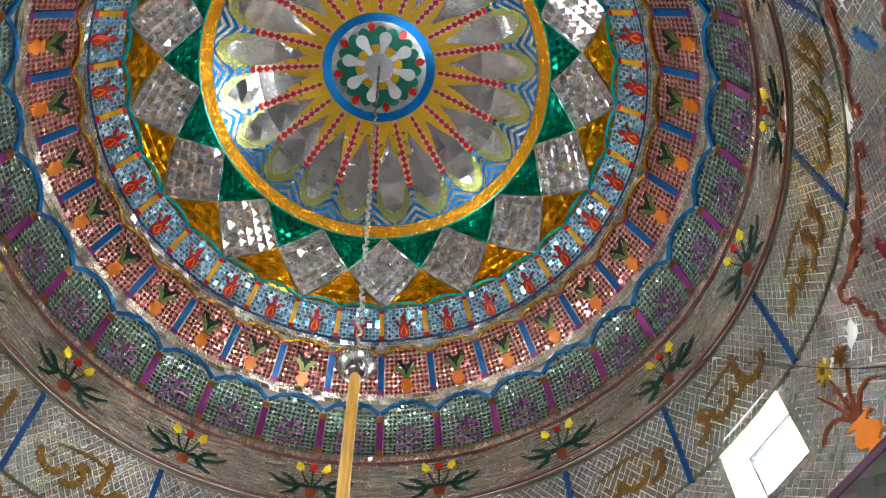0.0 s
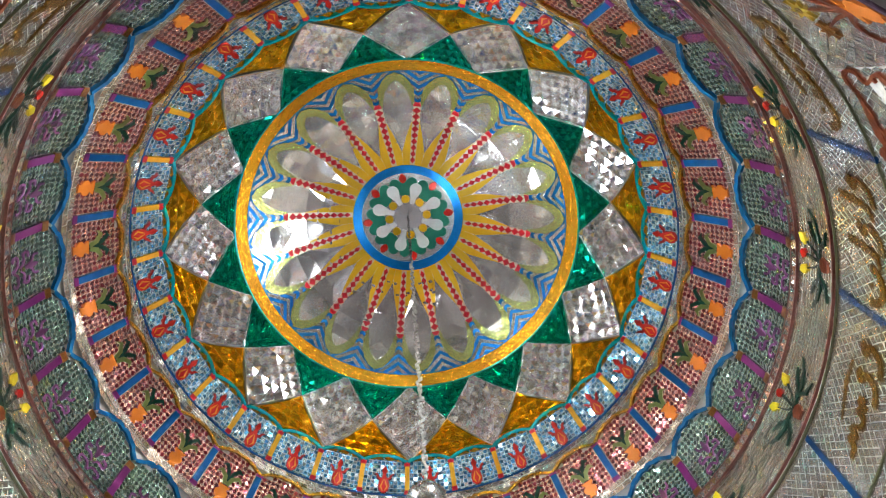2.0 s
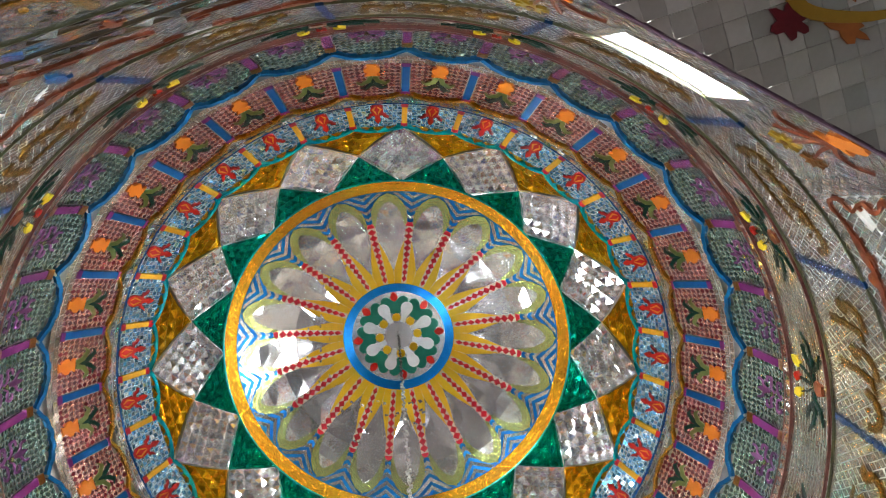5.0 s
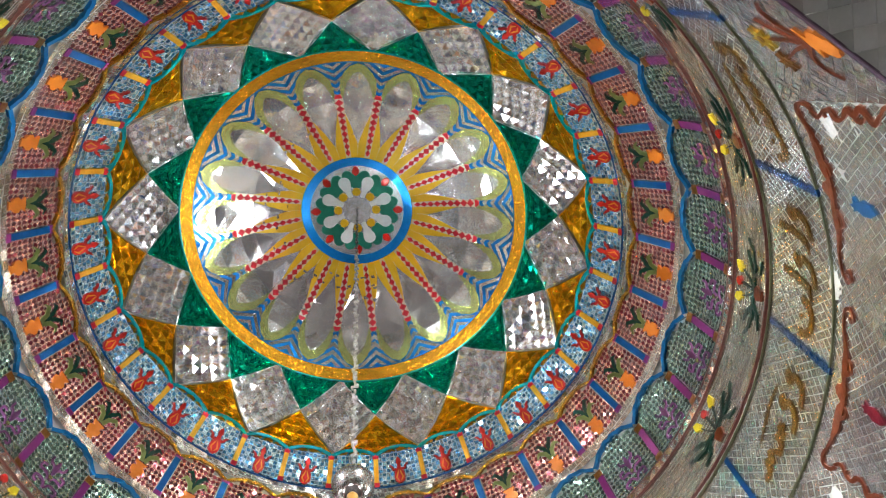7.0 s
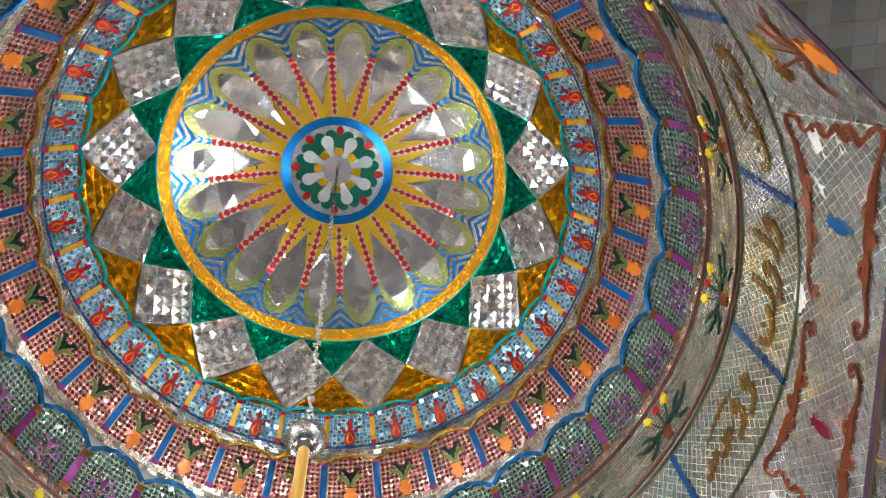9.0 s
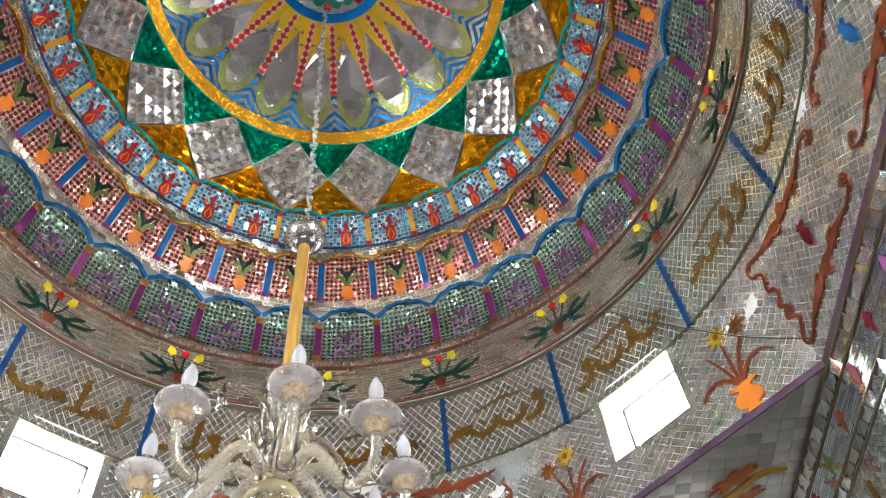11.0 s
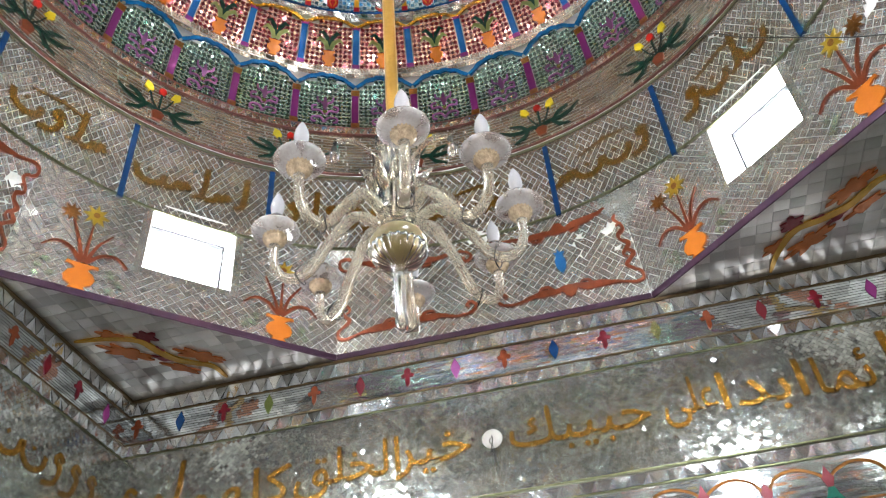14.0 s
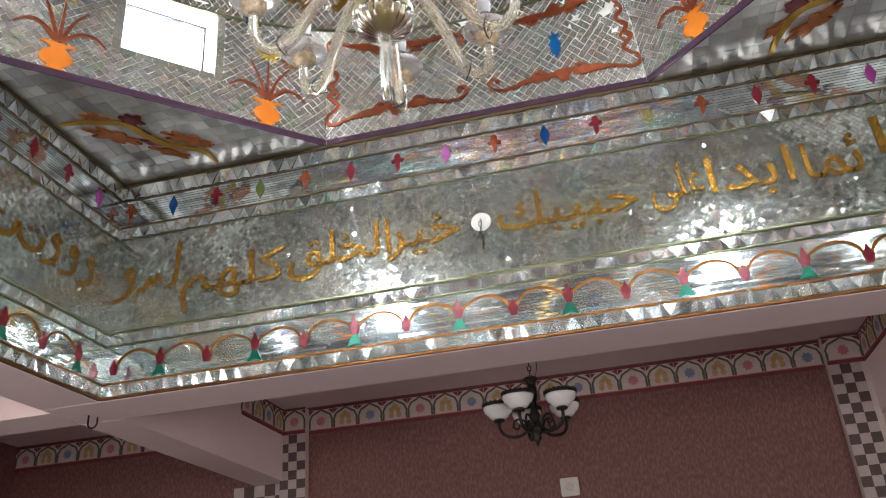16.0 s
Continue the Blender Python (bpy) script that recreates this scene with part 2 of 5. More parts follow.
M["cup"] = material("frosted_cup_glass", (0.84, 0.82, 0.82), 0.14, 0.0, 26.0, 0.22, 0.5, 30.0, other=(0.60, 0.52, 0.47))
M["cup"].node_tree.nodes["Principled BSDF"].inputs["Transmission Weight"].default_value = 0.7
M["shade"] = material("milky_shade_glass", (0.80, 0.76, 0.74), 0.15, 0.0, 6.0, 0.06)

# ---------------------------------------------------------------- mesh helpers


def finish(name, bm, mat, smooth=False):
    me = bpy.data.meshes.new(name)
    bm.to_mesh(me)
    bm.free()
    for k in (mat if isinstance(mat, (list, tuple)) else [mat]):
        me.materials.append(k)
    if smooth:
        me.shade_smooth()
    return me


def part(name, bm, mat, parent, label="", smooth=False):
    """One mesh object under a thing or under a part; bm may be a ready mesh."""
    me = bm if isinstance(bm, bpy.types.Mesh) else finish(name, bm, mat, smooth)
    ob = new(name, me)
    ob.parent = parent
    if label:
        tagged(ob, label)
    return ob


def thing(name, label, category, group="", kind="", at=None):
    ob = new(name)
    ob.empty_display_size = 0.1
    if at is not None:
        ob.matrix_world = at
    return tagged(ob, label, category, group, kind)


def box(bm, x0, x1, y0, y1, z0, z1, mi=0):
    v = [bm.verts.new(c) for c in ((x0, y0, z0), (x1, y0, z0), (x1, y1, z0), (x0, y1, z0),
                                   (x0, y0, z1), (x1, y0, z1), (x1, y1, z1), (x0, y1, z1))]
    for f in ((3, 2, 1, 0), (4, 5, 6, 7), (0, 1, 5, 4), (1, 2, 6, 5), (2, 3, 7, 6), (3, 0, 4, 7)):
        bm.faces.new([v[i] for i in f]).material_index = mi
    return v


def lathe(bm, prof, n=32, mi=0, closed=False):
    """A turned form about z from (radius, height) pairs."""
    rows = []
    for r, z in prof:
        if r < 1e-5:
            rows.append([bm.verts.new((0, 0, z))])
        else:
            rows.append([bm.verts.new((r * math.cos(2 * math.pi * i / n), r * math.sin(2 * math.pi * i / n), z)) for i in range(n)])
    pairs = list(zip(rows, rows[1:])) + ([(rows[-1], rows[0])] if closed else [])
    for a, b in pairs:
        for i in range(n):
            j = (i + 1) % n
            q = [a[i % len(a)], a[j % len(a)], b[j % len(b)], b[i % len(b)]]
            q = [v for k, v in enumerate(q) if v not in q[:k]]
            if len(q) > 2:
                bm.faces.new(q).material_index = mi


def tube(bm, pts, radii, n=8, mi=0):
    """A round bar along points, with its own radius at each."""
    pts = [Vector(p) for p in pts]
    if not isinstance(radii, (list, tuple)):
        radii = [radii] * len(pts)
    rings, up = [], Vector((0.31, 0.17, 0.93))
    for i, p in enumerate(pts):
        d = (pts[min(i + 1, len(pts) - 1)] - pts[max(i - 1, 0)]).normalized()
        a = d.cross(up).normalized()
        if i and a.dot(last) < 0:
            a = -a
        last = a
        b = d.cross(a)
        rings.append([bm.verts.new(p + radii[i] * (math.cos(2 * math.pi * k / n) * a + math.sin(2 * math.pi * k / n) * b)) for k in range(n)])
    for a, b in zip(rings, rings[1:]):
        for k in range(n):
            bm.faces.new((a[k], a[(k + 1) % n], b[(k + 1) % n], b[k])).material_index = mi
    bm.faces.new(rings[0][::-1]).material_index = mi
    bm.faces.new(rings[-1]).material_index = mi


def spline(pts, n=8):
    """Catmull-Rom points through pts."""
    p = [Vector(q) for q in pts]
    p = [2 * p[0] - p[1]] + p + [2 * p[-1] - p[-2]]
    out = []
    for i in range(1, len(p) - 2):
        for k in range(n):
            t = k / n
            out.append(0.5 * (2 * p[i] + (p[i + 1] - p[i - 1]) * t + (2 * p[i - 1] - 5 * p[i] + 4 * p[i + 1] - p[i + 2]) * t * t
                              + (3 * p[i] - p[i - 1] - 3 * p[i + 1] + p[i + 2]) * t ** 3))
    return out + [p[-2]]


# A sheet maps flat ornament (a, b, height) onto a surface.


class Sheet:
    """A surface on which flat ornament is laid: at(a, b, h) gives the place h metres proud of it."""

    def __init__(self, at, step=0.0):
        self.at, self.step = at, step

    def poly(self, bm, pts, h0, h1, mi=0, side=True):
        """A thin piece with an outline, from h0 to h1 above the sheet."""
        top = [bm.verts.new(self.at(a, b, h1)) for a, b in pts]
        f = bm.faces.new(top)
        f.material_index = mi
        if side:
            low = [bm.verts.new(self.at(a, b, h0)) for a, b in pts]
            for i in range(len(pts)):
                j = (i + 1) % len(pts)
                bm.faces.new((low[i], low[j], top[j], top[i])).material_index = mi
        return f

    def tile(self, bm, pts, h, tilt, rng, mi=0):
        """A small tile, leaning a little its own way."""
        ta, tb = rng.uniform(-tilt, tilt), rng.uniform(-tilt, tilt)
        ca = sum(p[0] for p in pts) / len(pts)
        cb = sum(p[1] for p in pts) / len(pts)
        v = [bm.verts.new(self.at(a, b, h + (a - ca) * ta + (b - cb) * tb)) for a, b in pts]
        bm.faces.new(v).material_index = mi

    def pyramid(self, bm, pts, h0, h, rng, jitter=0.15, mi=0):
        """A faceted stud on a base outline."""
        ca = sum(p[0] for p in pts) / len(pts)
        cb = sum(p[1] for p in pts) / len(pts)
        w = max(abs(pts[0][0] - ca), abs(pts[0][1] - cb))
        apex = self.at(ca + rng.uniform(-jitter, jitter) * w, cb + rng.uniform(-jitter, jitter) * w, h0 + h)
        v = [self.at(a, b, h0) for a, b in pts]
        for i in range(len(v)):
            bm.faces.new([bm.verts.new(q) for q in (v[i], v[(i + 1) % len(v)], apex)]).material_index = mi

    def band(self, bm, line, width, h0, h1, mi=0, closed=False):
        """A strip of even or given width along a line."""
        if self.step and not closed:      # follow the curve of the surface
            fine, fw = [], []
            ws0 = width if isinstance(width, (list, tuple)) else [width] * len(line)
            for (p, q), (w0, w1) in zip(zip(line, line[1:]), zip(ws0, ws0[1:])):
                m = max(1, int(math.dist(p, q) / self.step))
                for i in range(m):
                    fine.append((p[0] + (q[0] - p[0]) * i / m, p[1] + (q[1] - p[1]) * i / m))
                    fw.append(w0 + (w1 - w0) * i / m)
            line, width = fine + [line[-1]], fw + [ws0[-1]]
        n = len(line)
        ws = width if isinstance(width, (list, tuple)) else [width] * n
        left, right = [], []
        for i, (a, b) in enumerate(line):
            if closed:
                p, q = line[i - 1], line[(i + 1) % n]
            else:
                p, q = line[max(i - 1, 0)], line[min(i + 1, n - 1)]
            d = Vector((q[0] - p[0], q[1] - p[1]))
            d = d.normalized() if d.length > 1e-9 else Vector((1, 0))
            nx, ny = -d.y * ws[i] / 2, d.x * ws[i] / 2
            left.append((a + nx, b + ny))
            right.append((a - nx, b - ny))
        rows = [[bm.verts.new(self.at(a, b, h)) for a, b in side] for side, h in ((left, h0), (left, h1), (right, h1), (right, h0))]
        m = n if closed else n - 1
        for r, s in zip(rows, rows[1:]):
            for i in range(m):
                j = (i + 1) % n
                bm.faces.new((r[i], r[j], s[j], s[i])).material_index = mi


def flat(origin, ax, bx):
    """A plane sheet: origin, the directions of a and b; proud along a x b."""
    o, ax, bx = Vector(origin), Vector(ax).normalized(), Vector(bx).normalized()
    n = ax.cross(bx)
    return Sheet(lambda a, b, h: o + float(a) * ax + float(b) * bx + float(h) * n)

# ---------------------------------------------------------------- plan of the place
S = 2.28            # half width of the domed bay, mosaic face to mosaic face
Z_BEAM = 2.88      # underside of the beams
Z_LEDGE = 4.262     # flat corner soffits between square and octagon
Z_OCT = 4.292       # foot of the octagonal drum
Z_RING = 5.0        # where the drum becomes round
BEAM_OUT = 2.66
FAR = 5.05           # wall of the hall ahead
Z_CEIL = 3.50       # ceiling of the outer bays
PROFILE = [(0, 8.208), (0.2, 8.2), (0.405, 8.168), (0.8775, 8.0), (1.35, 7.733), (1.58, 7.504), (1.839, 7.166), (2.07, 6.80),
           (2.187, 6.61), (2.286, 6.383), (2.314, 6.056), (2.322, 5.642), (2.318, 5.0)]
CURVE = [(p.x, p.y) for p in spline([(r, z, 0) for r, z in PROFILE], 24)]
ARC = np.concatenate([[0], np.cumsum([math.dist(a, b) for a, b in zip(CURVE, CURVE[1:])])])
CR, CZ = np.array([c[0] for c in CURVE]), np.array([c[1] for c in CURVE])


def V(z):
    """How far down the dome's curve a height lies."""
    return float(np.interp(-z, -CZ, ARC))


def VR(r):
    return float(np.interp(r, CR[:200], ARC[:200]))


def radius(v):
    return float(np.interp(v, ARC, CR))


def dome_at(a, v, h):
    r, z = float(np.interp(v, ARC, CR)), float(np.interp(v, ARC, CZ))
    r2, z2 = float(np.interp(v + 0.01, ARC, CR)), float(np.interp(v + 0.01, ARC, CZ))
    r1, z1 = float(np.interp(v - 0.01, ARC, CR)), float(np.interp(v - 0.01, ARC, CZ))
    d = math.hypot(r2 - r1, z2 - z1) or 1
    nr, nz = (z2 - z1) / d, -(r2 - r1) / d
    th = a / max(r, 0.03)
    rr = r + h * nr
    return Vector((rr * math.sin(th), rr * math.cos(th), z + h * nz))


DOME = Sheet(dome_at, 0.05)


def round_copies(name, mesh, parent, count, first, label="", mat=None):
    """Alike pieces set round the dome's axis."""
    made = []
    for k in range(count):
        o = part(name, mesh, None, parent, label)
        o.rotation_euler[2] = -radians(first + 360 * k / count)
        made.append(o)
    return made


# ---------------------------------------------------------------- dome
bm = bmesh.new()
inner = [(r + 0.012, z + 0.012) for r, z in CURVE[::4]]
outer = [(r + 0.16, z + 0.16) for r, z in CURVE[::-4]]
lathe(bm, inner + outer, 128, closed=False)
dome = tagged(new("dome", finish("dome", bm, M["grout"], True)), "mirror-mosaic dome with concentric coloured bands", "dome", kind="structure")

rng = random.Random(5)


def ring_strip(name, v0, v1, h, mat, label, parent=dome, n=192, wobble=0.0):
    """A continuous strip round the dome."""
    bm = bmesh.new()
    m = max(2, int((v1 - v0) / 0.03) + 1)
    rows = []
    for i in range(m + 1):
        v = v0 + (v1 - v0) * i / m
        rows.append([bm.verts.new(dome_at(2 * math.pi * k / n * radius(v), v, h + rng.uniform(-wobble, wobble))) for k in range(n)])
    for v, back in ((v0, rows[0]), (v1, rows[-1])):
        low = [bm.verts.new(dome_at(2 * math.pi * k / n * radius(v), v, -0.01)) for k in range(n)]
        for k in range(n):
            bm.faces.new((low[k], low[(k + 1) % n], back[(k + 1) % n], back[k]))
    for a, b in zip(rows, rows[1:]):
        for k in range(n):
            bm.faces.new((a[k], a[(k + 1) % n], b[(k + 1) % n], b[k]))
    return part(name, bm, mat, parent, label)


def strip_tiles(name, v0, v1, count, h, tilt, mat, label, rows=1):
    """A ring of small mirror pieces, each leaning its own way."""
    bm = bmesh.new()
    for j in range(rows):
        a0, a1 = v0 + (v1 - v0) * j / rows, v0 + (v1 - v0) * (j + 1) / rows
        off = rng.random()
        for k in range(count):
            t0, t1 = 2 * math.pi * (k + off + 0.03) / count, 2 * math.pi * (k + off + 0.97) / count
            DOME.tile(bm, [(t0 * radius(a0), a0 + 0.002), (t1 * radius(a0), a0 + 0.002), (t1 * radius(a1), a1 - 0.002), (t0 * radius(a1), a1 - 0.002)], h, tilt, rng)
    return tagged(part(name, bm, mat, dome, label), kind="stuff")


# centre flower
R_BLUE0, R_BLUE1 = 0.385, 0.455
bm = bmesh.new()
for k in range(24):
    t0, t1 = 2 * math.pi * k / 24, 2 * math.pi * (k + 1) / 24
    for r0, r1 in ((0.0, 0.2), (0.2, R_BLUE0)):
        v0, v1 = VR(r0), VR(r1)
        pts = [(t0 * radius(v1), v1), (t1 * radius(v1), v1)] + ([(t1 * radius(v0), v0), (t0 * radius(v0), v0)] if r0 else [(0, 0.0005)])
        if r0:
            DOME.tile(bm, pts, 0.004, 0.012, rng)
        else:
            vs = [bm.verts.new(dome_at(a, v, 0.004)) for a, v in pts]
            bm.faces.new(vs)
medallion = part("centre_medallion", bm, M["medallion"], dome, "silver mirror medallion with a green and white flower")


def outline_petal(v0, v1, width, n=7, point=0.0, shift=0.0):
    """A leaf outline along the curve from v0 to v1."""
    side = []
    for i in range(n + 1):
        t = i / n
        w = width / 2 * (math.sin(math.pi * min(1, t ** (1 - point) if t else 0)) ** 0.7 if 0 < t < 1 else 0)
        side.append((w, v0 + (v1 - v0) * t))
    return [(a + shift, v) for a, v in side] + [(-a + shift, v) for a, v in side[-2:0:-1]]


bm = bmesh.new()
half = [(0.018, 0.12), (0.022, 0.17), (0.040, 0.215), (0.050, 0.245), (0.047, 0.275), (0.028, 0.296)]
DOME.poly(bm, half + [(0.0, 0.303)] + [(-a, v) for a, v in half[::-1]], 0.0, 0.019)
white_petal = finish("white_petal", bm, M["petal_glass"])
bm = bmesh.new()
for q in (-1, 1):
    DOME.poly(bm, [(q * a, v) for a, v in ((0.0, 0.185), (0.034, 0.196), (0.064, 0.224), (0.074, 0.262), (0.092, 0.292), (0.118, 0.306), (0.114, 0.334), (0.086, 0.350), (0.052, 0.340), (0.028, 0.316), (0.0, 0.306))], 0.0, 0.014)
green_leaf = finish("green_leaf", bm, M["green_glass"])
bm = bmesh.new()
DOME.poly(bm, outline_petal(0.295, 0.382, 0.06), 0.0, 0.020)
red_bud = finish("red_bud", bm, M["red_flame"])
bm = bmesh.new()
DOME.poly(bm, [(0.036 * math.cos(t), 0.158 + 0.036 * math.sin(t)) for t in np.linspace(0, 5.5, 8)], 0.0, 0.016)
yellow_bud = finish("yellow_bud", bm, M["saffron"])
for nm, me, off in (("white_petal", white_petal, 10.5), ("green_leaf", green_leaf, 33), ("red_bud", red_bud, 33), ("yellow_bud", yellow_bud, 33)):
    round_copies(nm, me, medallion, 8, off)
ring_strip("blue_ring", VR(R_BLUE0), VR(R_BLUE1), 0.014, M["blue"], "cobalt blue mirror-glass ring")

# rays, petals and chevrons of the sunburst: 20 sectors
N20, FIRST20 = 20, 12.0
V_RAY0, V_TIP, V_GOLD0, V_GOLD1 = VR(R_BLUE1), VR(0.96), VR(1.254), VR(1.336)


def sector(v, n):
    return 2 * math.pi * radius(v) / n


bm = bmesh.new()      # saffron ray, broad at the ring and pointed at the tip
pts_l, pts_r = [], []
for i in range(9):
    v = V_RAY0 + (V_TIP - 0.03 - V_RAY0) * i / 8
    lim = sector(v, 20) / 2 * 0.995
    want = lim if v < VR(0.57) else lim * max(0.19, max(0.0, 1 - (v - VR(0.57)) / (VR(0.95) - VR(0.57))) ** 1.3)
    pts_l.append((-want, v))
    pts_r.append((want, v))
for i in range(8):
    DOME.poly(bm, [pts_l[i], pts_r[i], pts_r[i + 1], pts_l[i + 1]], 0.0, 0.008, 0, False)
ray_mesh = finish("saffron_ray", bm, M["saffron"])
bm = bmesh.new()      # chain of ruby lozenges on white glass
DOME.band(bm, [(0, V_RAY0 + 0.005), (0, V_TIP)], [0.040, 0.066], 0.0, 0.011, 0)
ring = [(0.03 * math.cos(t), V_TIP + 0.0 + 0.035 * math.sin(t)) for t in np.linspace(0, math.pi, 7)]
DOME.poly(bm, ring, 0.0, 0.012, 1)
n = 9
for i in range(n):
    c = V_RAY0 + 0.02 + (V_TIP - V_RAY0 - 0.03) * (i + 0.5) / n
    hh = (V_TIP - V_RAY0 - 0.03) / n / 2
    w = 0.020 + 0.016 * i / n
    DOME.pyramid(bm, [(0, c - hh * 1.12), (w, c), (0, c + hh * 1.12), (-w, c)], 0.0125, 0.004, rng, 0.2, 1)
spoke_mesh = finish("ruby_spoke", bm, [M["cream_tile"], M["red"]])
petal_mesh = []
for kind in range(6):      # mirror petals of several facets
    bm = bmesh.new()
    cols = []
    for r, f in ((0.57, 0.0), (0.70, 0.41), (0.83, 0.76), (0.94, 0.82), (1.03, 0.76), (1.10, 0.56), (1.165, 0.0)):
        v = VR(r)
        cols.append((sector(v, 20) / 2 * f, v, 0.0085 + rng.uniform(0, 0.012), 0.0075 + rng.uniform(0, 0.006), 0.0075 + rng.uniform(0, 0.006)))
    for (w0, v0, c0, l0, r0), (w1, v1, c1, l1, r1) in zip(cols, cols[1:]):
        for q, e0, e1 in ((-1, l0, l1), (1, r0, r1)):
            pts = [(0, v0, c0), (q * w0, v0, e0), (q * w1, v1, e1), (0, v1, c1)]
            pts = [p for i, p in enumerate(pts) if not (i in (1, 2) and abs(p[0]) < 1e-6)]
            bm.faces.new([bm.verts.new(dome_at(*p)) for p in pts])
    petal_mesh.append(finish("mirror_petal", bm, M["petal_mirror"]))
bm = bmesh.new()      # olive arch round the petal's head
arch, wide = [], []
for x, r, w in ((0.117, 0.965, 0.008), (0.121, 1.02, 0.034), (0.112, 1.09, 0.056), (0.082, 1.15, 0.066), (0.040, 1.19, 0.072), (0.0, 1.205, 0.078)):
    arch.append((x, VR(r)))
    wide.append(w)
arch += [(-a, v) for a, v in arch[-2::-1]]
DOME.band(bm, arch, wide + wide[-2::-1], 0.0, 0.0165, 0)
olive_mesh = finish("olive_arch", bm, M["olive"])
bm = bmesh.new()      # blue and white chevrons between the arches
ROOM = ((0.95, 0.036), (1.04, 0.042), (1.10, 0.056), (1.16, 0.085), (1.21, 0.145), (1.25, 0.192))
rr, c = [p[0] for p in ROOM], V_TIP + 0.045
for i in range(9):
    wid = 0.19
    while wid > 0.012 and (wid > np.interp(radius(c + wid * 0.8), rr, [p[1] for p in ROOM]) or c + wid * 0.8 > V_GOLD0 + 0.01):
        wid -= 0.002
    if c < V_GOLD0 - 0.02:
        DOME.band(bm, [(-wid, c + wid * 0.8), (0, c), (wid, c + wid * 0.8)], 0.027, 0.0, 0.010 + 0.0004 * i, i % 2)
    c += 0.033
chevron_mesh = finish("chevron_panel", bm, [M["blue"], M["petal_mirror"]])
round_copies("saffron_ray", ray_mesh, dome, 20, FIRST20)
round_copies("ruby_spoke", spoke_mesh, dome, 20, FIRST20)
for k in range(20):
    o = part("mirror_petal", petal_mesh[(k * 7 + k // 3) % 6], None, dome)
    o.rotation_euler[2] = -radians(FIRST20 + 9 + 18 * k)
round_copies("olive_arch", olive_mesh, dome, 20, FIRST20 + 9)
round_copies("chevron_panel", chevron_mesh, dome, 20, FIRST20)
strip_tiles("backing_mosaic", VR(0.56), V_GOLD0, 120, 0.003, 0.05, M["petal_mirror"], "silver mirror mosaic behind the sunburst", 8)
ring_strip("gold_ring", V_GOLD0, V_GOLD1, 0.022, M["gold_flat"], "gold foil glass ring", wobble=0.0008)
ring_strip("blue_line", V_GOLD1, V_GOLD1 + 0.010, 0.024, M["teal"], "thin blue glass line")
ring_strip("blue_line", V_GOLD0 - 0.009, V_GOLD0, 0.0225, M["ribbon_blue"], "thin blue glass line")

# studded lozenges: 16 silver, with emerald and gold between
V_L0, V_LM, V_L1 = V_GOLD1 - 0.005, V(7.535), V(7.298)
HALF16 = math.pi / 16


def lozenge(seed):
    g = random.Random(seed)
    bm = bmesh.new()
    top, bot = (0.0, V_L0), (0.0, V_L1 + 0.01)
    mid = HALF16 * radius(V_LM)
    left, right = (-mid, V_LM), (mid, V_LM)
    n = 6

    def at(i, j):
        p, q = i / n, j / n
        a = (1 - p) * (1 - q) * top[0] + p * (1 - q) * right[0] + p * q * bot[0] + (1 - p) * q * left[0]
        b = (1 - p) * (1 - q) * top[1] + p * (1 - q) * right[1] + p * q * bot[1] + (1 - p) * q * left[1]
        return a, b
    for i in range(n):
        for j in range(n):
            DOME.pyramid(bm, [at(i, j), at(i + 1, j), at(i + 1, j + 1), at(i, j + 1)], 0.016, 0.024, g, 0.10)
    edge = [top, right, bot, left]
    for a, b in zip(edge, edge[1:] + edge[:1]):
        va = [bm.verts.new(dome_at(*p, h)) for p, h in ((a, 0.016), (b, 0.016), (b, 0), (a, 0))]
        bm.faces.new(va)
    return finish("silver_lozenge", bm, M["stud"])


def studs_between(upper, mat, name, seed):
    """Studs in the triangle between two lozenges, against the gold ring or the flame band."""
    bm, g = bmesh.new(), random.Random(seed)
    n = 5
    for i in range(n):
        if upper:
            v0, v1 = V_L0 + (V_LM - V_L0) * i / n, V_L0 + (V_LM - V_L0) * (i + 1) / n
            f0, f1 = 1 - i / n, 1 - (i + 1) / n
        else:
            v0, v1 = V_LM + (V_L1 + 0.02 - V_LM) * i / n, V_LM + (V_L1 + 0.02 - V_LM) * (i + 1) / n
            f0, f1 = i / n, (i + 1) / n
        cells = max(1, round(7 * max(f0, f1)))
        w0, w1 = f0 * HALF16 * radius(v0), f1 * HALF16 * radius(v1)
        for k in range(cells):
            p, q = -1 + 2 * k / cells, -1 + 2 * (k + 1) / cells
            c = [(p * w0, v0), (q * w0, v0), (q * w1, v1), (p * w1, v1)]
            if min(f0, f1) < 1e-6:
                c = c[:3] if upper else [c[0], c[2], c[3]]
            DOME.pyramid(bm, c, 0.006, 0.026, g, 0.10)
    return finish(name, bm, mat)


LOZ = 3.0
for name, shapes, off, label in (("silver_lozenge", [lozenge(q) for q in range(4)], 0.0, "silver studded mirror lozenge"),
                                 ("emerald_triangle", [studs_between(True, M["emerald"], "emerald_triangle", q) for q in range(4)], 11.25, "emerald studded mirror triangle"),
                                 ("gold_triangle", [studs_between(False, M["gold"], "gold_triangle", q) for q in range(4)], 11.25, "gold studded mirror triangle")):
    for k in range(16):
        o = part(name, shapes[(k * 3 + k // 4) % 4], None, dome, label)
        o.rotation_euler[2] = -radians(LOZ + off + 22.5 * k)


